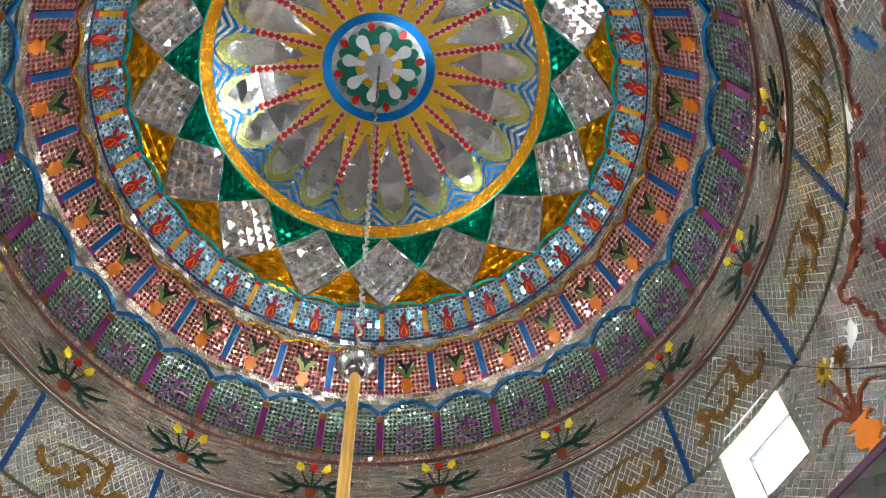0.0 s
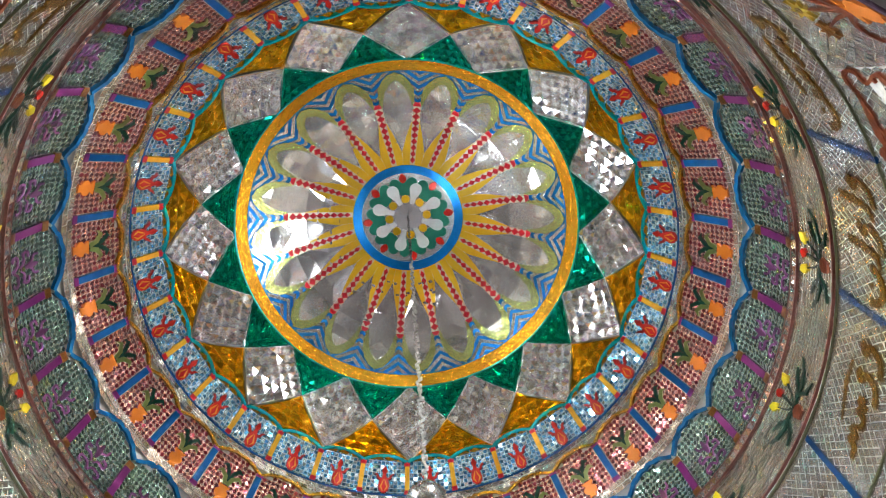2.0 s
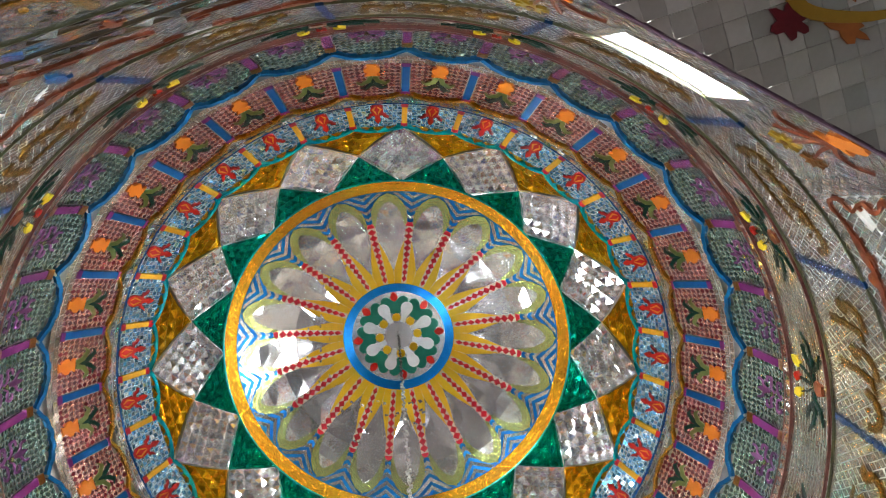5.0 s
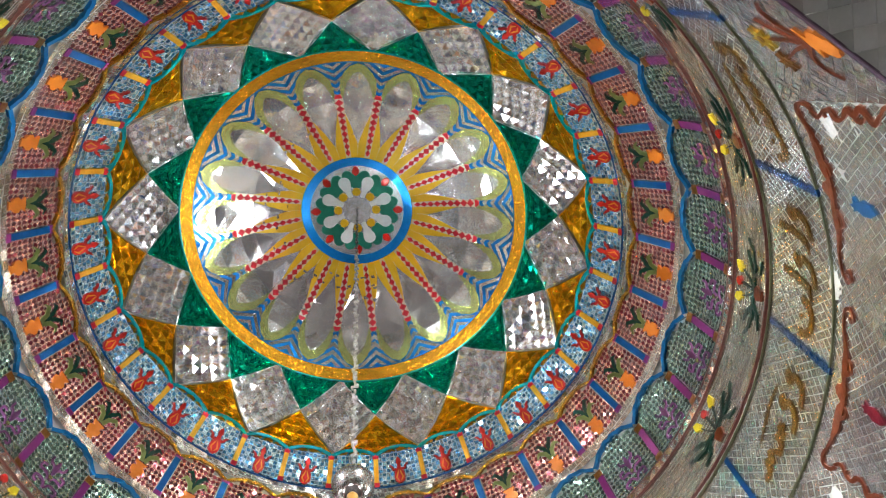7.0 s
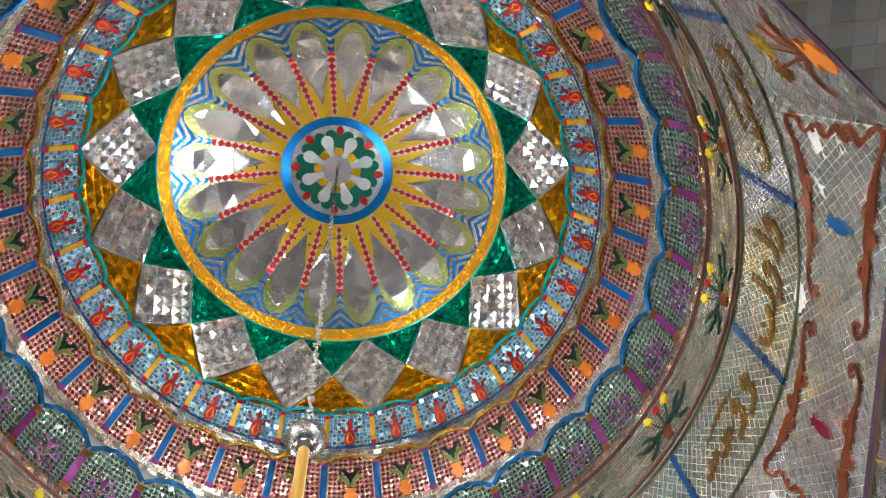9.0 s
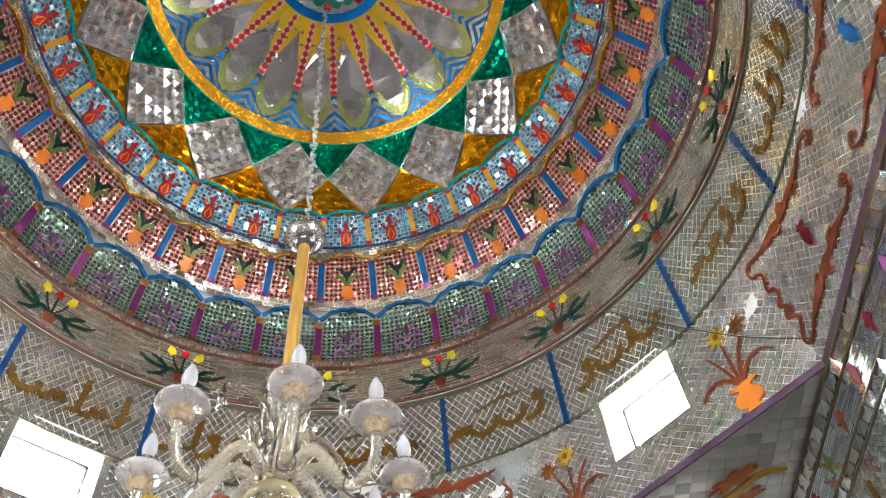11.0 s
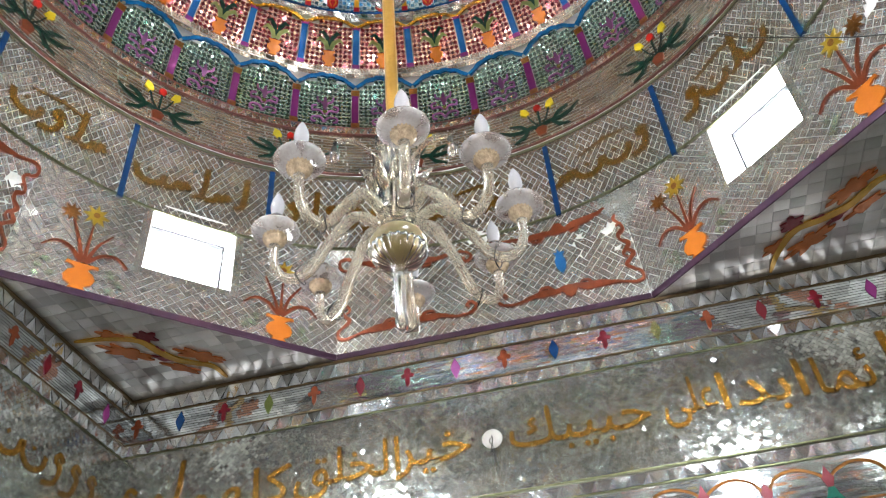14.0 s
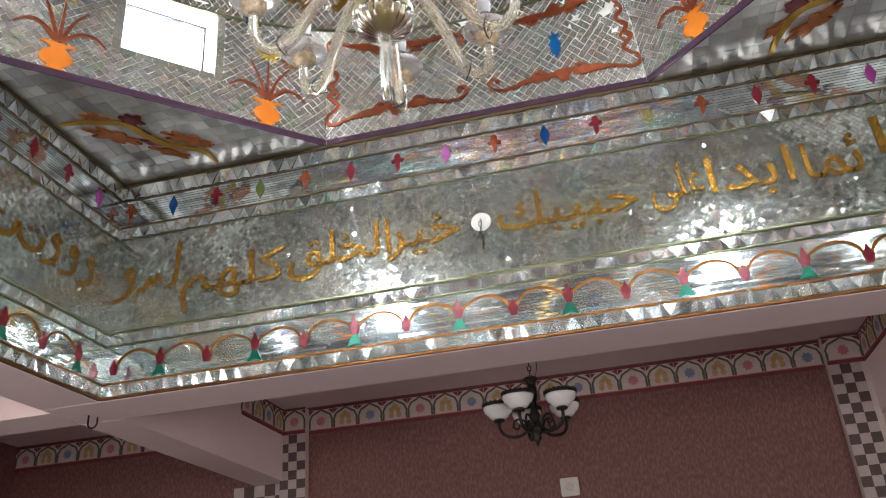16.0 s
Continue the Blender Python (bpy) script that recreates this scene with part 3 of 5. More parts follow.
def tiled_panel(v0, v1, count, inset, size, mats, seed, arch=0.0, tilt=0.16, lozenges=True):
    """A panel of small lozenge tiles in two colours, under a scalloped head."""
    g = random.Random(seed)
    bm = bmesh.new()
    rows = max(2, round((v1 - v0) / size))
    for j in range(rows):
        b0, b1 = v0 + (v1 - v0) * j / rows, v0 + (v1 - v0) * (j + 1) / rows
        bc = (b0 + b1) / 2
        half = math.pi / count * radius(bc) - inset
        cols = max(3, round(2 * half / size))
        for i in range(cols):
            a0, a1 = -half + 2 * half * i / cols, -half + 2 * half * (i + 1) / cols
            ac = (a0 + a1) / 2
            head = v0 + arch * (abs(ac) / half) ** 2.2
            if bc < head:
                continue
            da, db = (a1 - a0) / 2, (b1 - b0) / 2
            mi = (i + j) % 2
            if lozenges:
                DOME.tile(bm, [(ac - da, bc), (ac, bc - db), (ac + da, bc), (ac, bc + db)], 0.012, tilt, g, 0)
                DOME.tile(bm, [(ac, bc + db), (ac + da, bc), (a1, b1), ], 0.009, tilt, g, 1)
                DOME.tile(bm, [(ac, bc + db), (a0, b1), (ac - da, bc)], 0.009, tilt, g, 1)
                DOME.tile(bm, [(ac, bc - db), (a1, b0), (ac + da, bc)], 0.009, tilt, g, 1)
                DOME.tile(bm, [(ac, bc - db), (ac - da, bc), (a0, b0)], 0.009, tilt, g, 1)
            else:
                m = 0.0012
                DOME.tile(bm, [(a0 + m, b0 + m), (a1 - m, b0 + m), (a1 - m, b1 - m), (a0 + m, b1 - m)], 0.01, tilt, g, mi)
    return finish("tiled_panel", bm, mats)


def scallop(v0, count, arch, width, h, mat, name, cusps=1):
    """The arched border over one panel."""
    bm = bmesh.new()
    half = math.pi / count * radius(v0)
    line = []
    for i in range(17):
        s = -1 + 2 * i / 16
        lobe = 0.12 * arch * abs(math.sin(2.5 * math.pi * s)) if cusps > 1 else 0
        line.append((s * half, v0 + arch * abs(s) ** 2.2 - lobe))
    DOME.band(bm, line, width, 0.0, h)
    return finish(name, bm, mat)


FIRST = -8.9         # where the bands' dividers start
STEP = 11.25

# flame band
VF0, VF1 = V(7.303), V(7.05)
round_copies("flame_panel", tiled_panel(VF0, VF1, 32, 0.018, 0.031, [M["sky_tile"], M["slate_tile"]], 11, 0.05, tilt=0.22, lozenges=False), dome, 32, FIRST + STEP / 2, "pale blue mirror-tile panel with a red flame")
round_copies("teal_scallop", scallop(VF0 - 0.012, 32, 0.05, 0.022, 0.03, M["teal"], "teal_scallop"), dome, 32, FIRST + STEP / 2)


def flame_mesh():
    bm = bmesh.new()
    vb = VF1 - 0.022
    half = [(0.016, 0.0), (0.036, -0.022), (0.043, -0.052), (0.037, -0.085), (0.024, -0.112), (0.015, -0.132), (0.012, -0.150), (0.021, -0.172), (0.014, -0.194)]
    DOME.poly(bm, [(-a, vb + b) for a, b in half] + [(0.0, vb - 0.216)] + [(a, vb + b) for a, b in half[::-1]], 0.005, 0.022, 0)
    for q in (-1, 1):
        DOME.band(bm, [(q * 0.022, vb - 0.108), (q * 0.045, vb - 0.118), (q * 0.055, vb - 0.14), (q * 0.074, vb - 0.156)], [0.016, 0.020, 0.016, 0.004], 0.005, 0.021, 0)
        DOME.band(bm, [(q * 0.006, vb - 0.012), (q * 0.026, vb - 0.045), (q * 0.014, vb - 0.075), (q * 0.004, vb - 0.105)], [0.004, 0.013, 0.010, 0.003], 0.018, 0.0255, 1)
    return finish("red_flame", bm, [M["red_flame"], M["orange"]])


round_copies("red_flame", flame_mesh(), dome, 32, FIRST + STEP / 2, "red and orange glass flame")


def divider(v0, v1, width, mat, end_mat, end, name, h=0.02):
    bm = bmesh.new()
    DOME.poly(bm, [(-width / 2, v0 + end), (width / 2, v0 + end), (width / 2, v1 - end), (-width / 2, v1 - end)], 0.0, h, 0)
    for a, b in ((v0, v0 + end), (v1 - end, v1)):
        DOME.poly(bm, [(-width * 0.62, a), (width * 0.62, a), (width * 0.62, b), (-width * 0.62, b)], 0.0, h + 0.004, 1)
    return finish(name, bm, [mat, end_mat])


round_copies("gold_divider", divider(VF0 + 0.035, VF1 - 0.01, 0.036, M["orange_gold"], M["red"], 0.035, "gold_divider"), dome, 32, FIRST)
ring_strip("blue_line", VF1 - 0.012, VF1 + 0.004, 0.02, M["navy"], "thin blue glass line")
strip_tiles("mirror_ledge", VF1 + 0.004, V(6.985), 230, 0.024, 0.07, M["strip"], "strip of clear mirror pieces", 2)

# vase band
VV0, VV1 = V(7.0), V(6.672)
round_copies("vase_panel", tiled_panel(VV0 + 0.02, VV1, 32, 0.03, 0.036, [M["maroon_tile"], M["pink_tile"]], 12, 0.06), dome, 32, FIRST + STEP / 2, "salmon and maroon mirror-tile panel")
round_copies("gold_scallop", scallop(VV0 + 0.008, 32, 0.06, 0.02, 0.028, M["gold_flat"], "gold_scallop", 3), dome, 32, FIRST + STEP / 2)
round_copies("blue_divider", divider(VV0 + 0.05, VV1, 0.046, M["ribbon_blue"], M["purple"], 0.03, "blue_divider"), dome, 32, FIRST)


def vase_mesh():
    bm = bmesh.new()
    b = VV1 - 0.008
    DOME.poly(bm, [(-0.03, b), (-0.022, b - 0.02), (-0.05, b - 0.045), (-0.05, b - 0.07), (-0.026, b - 0.085), (-0.048, b - 0.115), (0.048, b - 0.115),
                   (0.026, b - 0.085), (0.05, b - 0.07), (0.05, b - 0.045), (0.022, b - 0.02), (0.03, b)], 0.004, 0.022, 0)
    for s in (-1, 1):
        DOME.band(bm, [(s * 0.01, b - 0.125), (s * 0.03, b - 0.18), (s * 0.075, b - 0.21), (s * 0.105, b - 0.185)], [0.03, 0.034, 0.03, 0.006], 0.004, 0.018, 1)
        DOME.band(bm, [(s * 0.005, b - 0.13), (s * 0.018, b - 0.22), (s * 0.055, b - 0.265), (s * 0.085, b - 0.25)], [0.02, 0.03, 0.026, 0.006], 0.004, 0.017, 2)
    return finish("orange_vase", bm, [M["orange"], M["leaf_pale"], M["leaf"]])


round_copies("orange_vase", vase_mesh(), dome, 32, FIRST + STEP / 2, "orange glass vase with green leaves")
strip_tiles("mirror_ledge", VV1 + 0.002, V(6.60), 190, 0.02, 0.06, M["cornice"], "strip of clear mirror pieces", 2)

# arcade band
VA0, VA1 = V(6.60), V(6.165)
round_copies("arcade_panel", tiled_panel(VA0 + 0.01, VA1, 32, 0.028, 0.036, [M["dark_tile"], M["mint_tile"]], 13, 0.09, tilt=0.24), dome, 32, FIRST + STEP / 2, "sage green mirror-tile arch panel")
round_copies("blue_scallop", scallop(VA0 - 0.004, 32, 0.09, 0.026, 0.03, M["deep_blue"], "blue_scallop", 3), dome, 32, FIRST + STEP / 2)
round_copies("violet_column", divider(VA0 + 0.10, VA1, 0.05, M["purple"], M["bronze"], 0.045, "violet_column"), dome, 32, FIRST)


def scroll_flower():
    bm = bmesh.new()
    b = VA1 - 0.04
    for s in (-1, 1):
        for pts in ([(0, 0), (0.03, -0.05), (0.085, -0.05), (0.095, -0.015), (0.065, 0.0)], [(0.005, -0.08), (0.04, -0.12), (0.09, -0.115), (0.095, -0.155), (0.06, -0.165)],
                    [(0, -0.13), (0.02, -0.19), (0.055, -0.21), (0.06, -0.245)]):
            line = [(s * p.x, b + p.y) for p in spline([(x, y, 0) for x, y in pts], 4)]
            DOME.band(bm, line, 0.014, 0.004, 0.019, 0)
    DOME.poly(bm, outline_petal(b - 0.25, b - 0.12, 0.034), 0.004, 0.02, 0)
    DOME.poly(bm, [(0.016 * math.cos(t), b - 0.10 + 0.016 * math.sin(t)) for t in np.linspace(0, 5.5, 8)], 0.004, 0.026, 1)
    return finish("violet_scroll_flower", bm, [M["lilac"], M["olive"]])


round_copies("violet_scroll_flower", scroll_flower(), dome, 32, FIRST + STEP / 2, "violet glass scroll flower")

# cornice with sprigs
ring_strip("rust_line", V(6.165), V(6.159), 0.022, M["rust_line"], "twisted rust-red line")
bm = bmesh.new()
n = 260
v0, v1 = V(6.157), V(6.100)
for k in range(n):
    a0, a1, am = (2 * math.pi * (k + s) / n * radius(v0) for s in (0.04, 0.96, 0.5))
    DOME.tile(bm, [(a0, v0), (a1, v0), (am, v1)], 0.018, 0.10, rng, 0)
    DOME.tile(bm, [(am, v1), (a1, v0), (a1 + (am - a0), v1)], 0.016, 0.25, rng, 1)
tagged(part("triangle_border", bm, [M["petal_mirror"], M["pink_tile"]], dome, "row of tiny white mirror triangles"), kind="stuff")
ring_strip("rust_line", V(6.098), V(6.092), 0.022, M["rust_line"], "twisted rust-red line")
strip_tiles("cornice_mosaic", V(6.09), V(5.70), 84, 0.006, 0.05, M["cornice"], "smoked silver mirror strips", 14)
ring_strip("rust_line", V(5.70), V(5.692), 0.016, M["rust_line"], "twisted rust-red line")
ring_strip("green_line", V(5.665), V(5.655), 0.012, M["lime_line"], "faded green glass line")


def sprig_parts():
    out = []
    c = V(5.80)
    bm = bmesh.new()
    DOME.poly(bm, [(-0.03, c + 0.05), (-0.045, c - 0.005), (-0.02, c - 0.03), (0.02, c - 0.03), (0.045, c - 0.005), (0.03, c + 0.05)], 0.003, 0.018)
    out.append(("sprig_base", finish("sprig_base", bm, M["brown"])))
    bm = bmesh.new()
    for s in (-1, 1):
        DOME.band(bm, [(0, c - 0.03), (s * 0.06, c - 0.05), (s * 0.15, c - 0.04), (s * 0.23, c - 0.06), (s * 0.30, c - 0.11)], [0.014, 0.03, 0.026, 0.024, 0.004], 0.003, 0.016)
        DOME.band(bm, [(s * 0.08, c - 0.05), (s * 0.13, c + 0.02), (s * 0.21, c + 0.05)], [0.024, 0.028, 0.004], 0.003, 0.017)
        DOME.band(bm, [(s * 0.10, c - 0.05), (s * 0.15, c - 0.10), (s * 0.22, c - 0.13)], [0.022, 0.026, 0.004], 0.003, 0.018)
        DOME.band(bm, [(0, c - 0.03), (s * 0.05, c - 0.10), (s * 0.085, c - 0.19)], [0.010, 0.010, 0.008], 0.003, 0.014)
    DOME.band(bm, [(0, c - 0.03), (0, c - 0.20)], 0.014, 0.003, 0.0145)
    out.append(("sprig_leaves", finish("sprig_leaves", bm, M["leaf"])))
    bm = bmesh.new()
    for s in (-1, 1):
        x, b = s * 0.09, c - 0.195
        DOME.poly(bm, [(x, b + 0.02), (x + s * 0.036, b - 0.01), (x + s * 0.028, b - 0.062), (x - s * 0.012, b - 0.045), (x - s * 0.03, b)], 0.003, 0.019)
    out.append(("yellow_tulip", finish("yellow_tulip", bm, M["yellow"])))
    bm = bmesh.new()
    DOME.poly(bm, outline_petal(c - 0.25, c - 0.185, 0.055), 0.003, 0.02)
    out.append(("red_bud", finish("sprig_bud", bm, M["red_flame"])))
    return out


for nm, me in sprig_parts():
    round_copies(nm, me, dome, 16, -9.1)

# ---------------------------------------------------------------- drum: calligraphy band, then eight sides
T8 = math.tan(math.pi / 8)


def drum_at(theta, z, h):
    """The drum's inner face: round above, eight-sided at its foot."""
    r1 = float(np.interp(-max(z, Z_RING), -CZ, CR))
    loc = (theta + math.pi / 8) % (math.pi / 4) - math.pi / 8
    r0 = S / math.cos(loc)
    f = min(1, max(0, (Z_RING - z) / (Z_RING - Z_OCT)))
    f = f ** 0.8
    r = r1 * (1 - f) + r0 * f - h
    return Vector((r * math.sin(theta), r * math.cos(theta), z))


def side_sheet(k):
    """Side k of the drum, a metres along it from its middle, b its height."""
    return Sheet(lambda a, b, h: drum_at(k * math.pi / 4 + math.atan2(a, S), b, h))


HALF8 = S * T8
WIN_W, WIN_Z0, WIN_Z1 = 0.256, 4.56, 5.08
XS = [-HALF8, -0.72, -0.5, -0.36, -WIN_W, -0.12, 0.12, WIN_W, 0.36, 0.5, 0.72, HALF8]
ZS = [Z_LEDGE, Z_OCT, 4.42, WIN_Z0, 4.7, 4.86, WIN_Z1, 5.24, 5.45, 5.7]
drum = thing("wall_drum", "eight-sided drum faced with silver mirror mosaic", "wall", kind="structure")
for k in range(8):
    sh = side_sheet(k)
    bm = bmesh.new()
    thick = 0.30
    v = {}

    def vert(i, j, d):
        key = (i, j, d)
        if key not in v:
            v[key] = bm.verts.new(sh.at(XS[i], ZS[j], -0.004 - d))
        return v[key]
    hole = lambda i, j: k % 2 and 4 <= i <= 6 and 3 <= j <= 5
    for i in range(len(XS) - 1):
        for j in range(len(ZS) - 1):
            if hole(i, j):
                continue
            for d in (0, thick):
                bm.faces.new((vert(i, j, d), vert(i + 1, j, d), vert(i + 1, j + 1, d), vert(i, j + 1, d)))
            for di, dj, e in ((-1, 0, ((i, j), (i, j + 1))), (1, 0, ((i + 1, j), (i + 1, j + 1))), (0, -1, ((i, j), (i + 1, j))), (0, 1, ((i, j + 1), (i + 1, j + 1)))):
                if hole(i + di, j + dj):
                    (a, b), (c, e2) = e
                    bm.faces.new((vert(a, b, 0), vert(c, e2, 0), vert(c, e2, thick), vert(a, b, thick)))
    part("drum_side", bm, M["joint"], drum)


def diamonds(bm, sh, a0, a1, b0, b1, da, db, h, tilt, g, joint=0.004, skip=None, lean=0.0):
    """Diamond-cut mirrors with open joints, each leaning its own way."""
    nb = int((b1 - b0) / (db / 2)) + 2
    na = int((a1 - a0) / da) + 3
    for j in range(-1, nb):
        for i in range(-1, na):
            cb = b0 + j * db / 2
            ca = a0 + (i + 0.5 * (j % 2)) * da + lean * (cb - b0)
            ca = a0 + (ca - a0) % (na * da) - da
            fa, fb = da / 2 - joint, db / 2 - joint * db / da
            ka, kb = g.uniform(-0.06, 0.06) * da, g.uniform(-0.06, 0.06) * db
            pts = [(ca - fa + ka, cb), (ca + lean * fb, cb - fb + kb), (ca + fa + ka, cb), (ca - lean * fb, cb + fb + kb)] if lean else \
                  [(ca - fa, cb + kb), (ca + ka, cb - fb), (ca + fa, cb - kb), (ca - ka, cb + fb)]
            pts = [(min(a1, max(a0, a)), min(b1, max(b0, b))) for a, b in pts]
            wa, wb = max(p[0] for p in pts) - min(p[0] for p in pts), max(p[1] for p in pts) - min(p[1] for p in pts)
            if wa < 0.2 * da or wb < 0.2 * db or (skip and any(skip(a, b) for a, b in pts)):
                continue
            t = tilt * (3.0 if g.random() < 0.1 else 1.0)
            ta, tb = g.gauss(0, t), g.gauss(0, t)
            vs = []
            for a, b in pts:
                q = sh.at(a, b, h + (a - ca) * ta + (b - cb) * tb)
                if not any((q - v.co).length < 1e-5 for v in vs):
                    vs.append(bm.verts.new(q))
            if len(vs) > 2:
                bm.faces.new(vs)


def mosaic(sh, a0, a1, b0, b1, da, db, tilt, mat, parent, seed, skip=None):
    bm = bmesh.new()
    diamonds(bm, sh, a0, a1, b0, b1, da, db, 0.0, tilt, random.Random(seed), 0.0019, skip)
    return tagged(part("mirror_diamonds", bm, mat, parent, "diamond-cut silver mirrors with pale joints"), kind="stuff")


# calligraphy panels: gold strokes that cannot be read, on slanting mirror strips
CAL = CAL_SHEET = Sheet(lambda a, b, h: drum_at(a / 2.32, b, h))


def cal_panel(seed, width):
    bm = bmesh.new()
    half = width / 2 - 0.016
    diamonds(bm, CAL, -half, half, 5.0, 5.66, 0.050, 0.074, 0.0, 0.018, random.Random(seed), 0.0018)
    return finish("mirror_diamonds", bm, M["drum_mirror"])


def cal_strokes(seed, sheet=None, x_from=0.30, x_to=-0.30, base=5.24, size=1.0):
    """Flowing gold pen strokes, as far as they can be told."""
    g = random.Random(seed)
    bm = bmesh.new()
    CAL = sheet or CAL_SHEET
    x = x_from
    pen = 1.0 if sheet else 1.35
    while x > x_to:
        kind = g.choice("lbtw")
        if kind == "l":
            CAL.band(bm, [(x, base + 0.26), (x - 0.005, base + 0.1), (x - 0.02, base), (x - 0.08, base - 0.02)], [0.03 * pen, 0.028 * pen, 0.03 * pen, 0.012], 0.001, 0.011)
            x -= 0.10
        elif kind == "b":
            line = [(p.x, p.y) for p in spline([(x, base + 0.07, 0), (x - 0.02, base, 0), (x - 0.10, base - 0.03, 0), (x - 0.17, base + 0.01, 0), (x - 0.185, base + 0.08, 0)], 4)]
            CAL.band(bm, line, 0.03 * pen, 0.001, 0.011)
            CAL.poly(bm, [(x - 0.10, base + 0.06), (x - 0.085, base + 0.075), (x - 0.10, base + 0.09), (x - 0.115, base + 0.075)], 0.001, 0.011)
            x -= 0.2
        elif kind == "w":
            line = [(p.x, p.y) for p in spline([(x - 0.01, base + 0.10, 0), (x - 0.05, base + 0.13, 0), (x - 0.075, base + 0.09, 0), (x - 0.03, base + 0.06, 0), (x - 0.06, base - 0.03, 0), (x - 0.15, base - 0.06, 0)], 4)]
            CAL.band(bm, line, 0.028 * pen, 0.001, 0.011)
            x -= 0.15
        else:
            line = [(p.x, p.y) for p in spline([(x, base + 0.02, 0), (x - 0.03, base + 0.07, 0), (x - 0.05, base + 0.01, 0), (x - 0.08, base + 0.06, 0), (x - 0.10, base, 0), (x - 0.16, base - 0.01, 0)], 4)]
            CAL.band(bm, line, 0.026 * pen, 0.001, 0.011)
            x -= 0.16
    if sheet is None and g.random() < 0.7:
        line = [(0.15, base + 0.20), (0.0, base + 0.22), (-0.2, base + 0.17)]
        CAL.band(bm, line, [0.012, 0.024, 0.008], 0.001, 0.0105)
    return finish("gold_stroke", bm, M["ochre"])


bm = bmesh.new()
CAL.poly(bm, [(-0.017, 5.0), (0.017, 5.0), (0.017, 5.63), (-0.017, 5.63)], 0.0, 0.012)
blue_bar = finish("blue_bar", bm, M["navy"])
BAR_TURN = [-11.2, 13.2, 33.0, 56.6, 78.8, 101.2, 123.8, 146.3, 168.8, 191.3, 213.8, 236.3, 258.8, 281.4, 303.4, 325.9]
for k in range(16):
    ends = (BAR_TURN + [348.8])[k:k + 2]
    panel = part("calligraphy_panel", cal_panel(31 + k, radians(ends[1] - ends[0]) * 2.32), None, drum, "diamond-cut mirrors under gold pen strokes")
    panel.rotation_euler[2] = -radians(sum(ends) / 2)
    part("gold_stroke", cal_strokes(60 + k), None, panel)
    bar = part("blue_bar", blue_bar, None, drum)
    bar.rotation_euler[2] = -radians(BAR_TURN[k])
bm = bmesh.new()
line = [(2.32 * t, 5.012) for t in np.linspace(0, 2 * math.pi, 129)[:-1]]
CAL.band(bm, line, 0.013, 0.0, 0.010, closed=True)
part("green_line", bm, M["lime_line"], drum)
bm = bmesh.new()
line = [(2.32 * t, 5.654) for t in np.linspace(0, 2 * math.pi, 129)[:-1]]
CAL.band(bm, line, 0.05, -0.003, 0.003, closed=True)
part("mirror_border", bm, M["cornice"], drum, "smoked mirror border over the writing")

# windows in the four slanting sides
for idx, k in enumerate((1, 3, 5, 7)):
    th = k * math.pi / 4
    base = Matrix.Rotation(-th, 4, "Z")
    win = thing("window_%d" % (idx + 1), "small square white-framed window full of bright sky", "window", kind="structure")
    win.matrix_world = base
    y0 = S + 0.24
    bm = bmesh.new()
    f = 0.014
    for x0, x1, z0, z1 in ((-WIN_W, -WIN_W + f, WIN_Z0, WIN_Z1), (WIN_W - f, WIN_W, WIN_Z0, WIN_Z1), (-WIN_W + f, WIN_W - f, WIN_Z0, WIN_Z0 + f), (-WIN_W + f, WIN_W - f, WIN_Z1 - f, WIN_Z1)):
        box(bm, x0, x1, y0, y0 + 0.04, z0, z1)
    part("window_frame", bm, M["alloy"], win, "slim grey metal frame")
    bm = bmesh.new()
    box(bm, -WIN_W + f, WIN_W - f, y0 + 0.018, y0 + 0.022, WIN_Z0 + f, WIN_Z1 - f)
    pane = part("pane", bm, M["pane"], win)
    pane.visible_shadow = False
    bm = bmesh.new()
    for x0, x1, z0, z1 in ((-WIN_W - 0.002, -WIN_W + 0.006, WIN_Z0, WIN_Z1), (WIN_W - 0.006, WIN_W + 0.002, WIN_Z0, WIN_Z1), (-WIN_W, WIN_W, WIN_Z0 - 0.002, WIN_Z0 + 0.006), (-WIN_W, WIN_W, WIN_Z1 - 0.006, WIN_Z1 + 0.002)):
        box(bm, x0, x1, S + 0.03, y0, z0, z1)
    part("reveal", bm, M["white_paint"], win)
    bm, sh = bmesh.new(), side_sheet(k)
    for x0, x1, z0, z1 in ((-WIN_W - 0.045, -WIN_W, WIN_Z0 - 0.04, WIN_Z1), (WIN_W, WIN_W + 0.045, WIN_Z0 - 0.04, WIN_Z1), (-WIN_W, WIN_W, WIN_Z0 - 0.04, WIN_Z0)):
        n = 6
        for i in range(n):
            if x1 - x0 > 0.1:
                q = [(x0 + (x1 - x0) * i / n, z0), (x0 + (x1 - x0) * (i + 0.97) / n, z0), (x0 + (x1 - x0) * (i + 0.97) / n, z1), (x0 + (x1 - x0) * i / n, z1)]
            else:
                q = [(x0, z0 + (z1 - z0) * i / n), (x1, z0 + (z1 - z0) * i / n), (x1, z0 + (z1 - z0) * (i + 0.97) / n), (x0, z0 + (z1 - z0) * (i + 0.97) / n)]
            sh.poly(bm, q, -0.003, 0.003)
    part("mirror_edging", bm, M["drum_mirror"], drum, "narrow mirror pieces round the window")

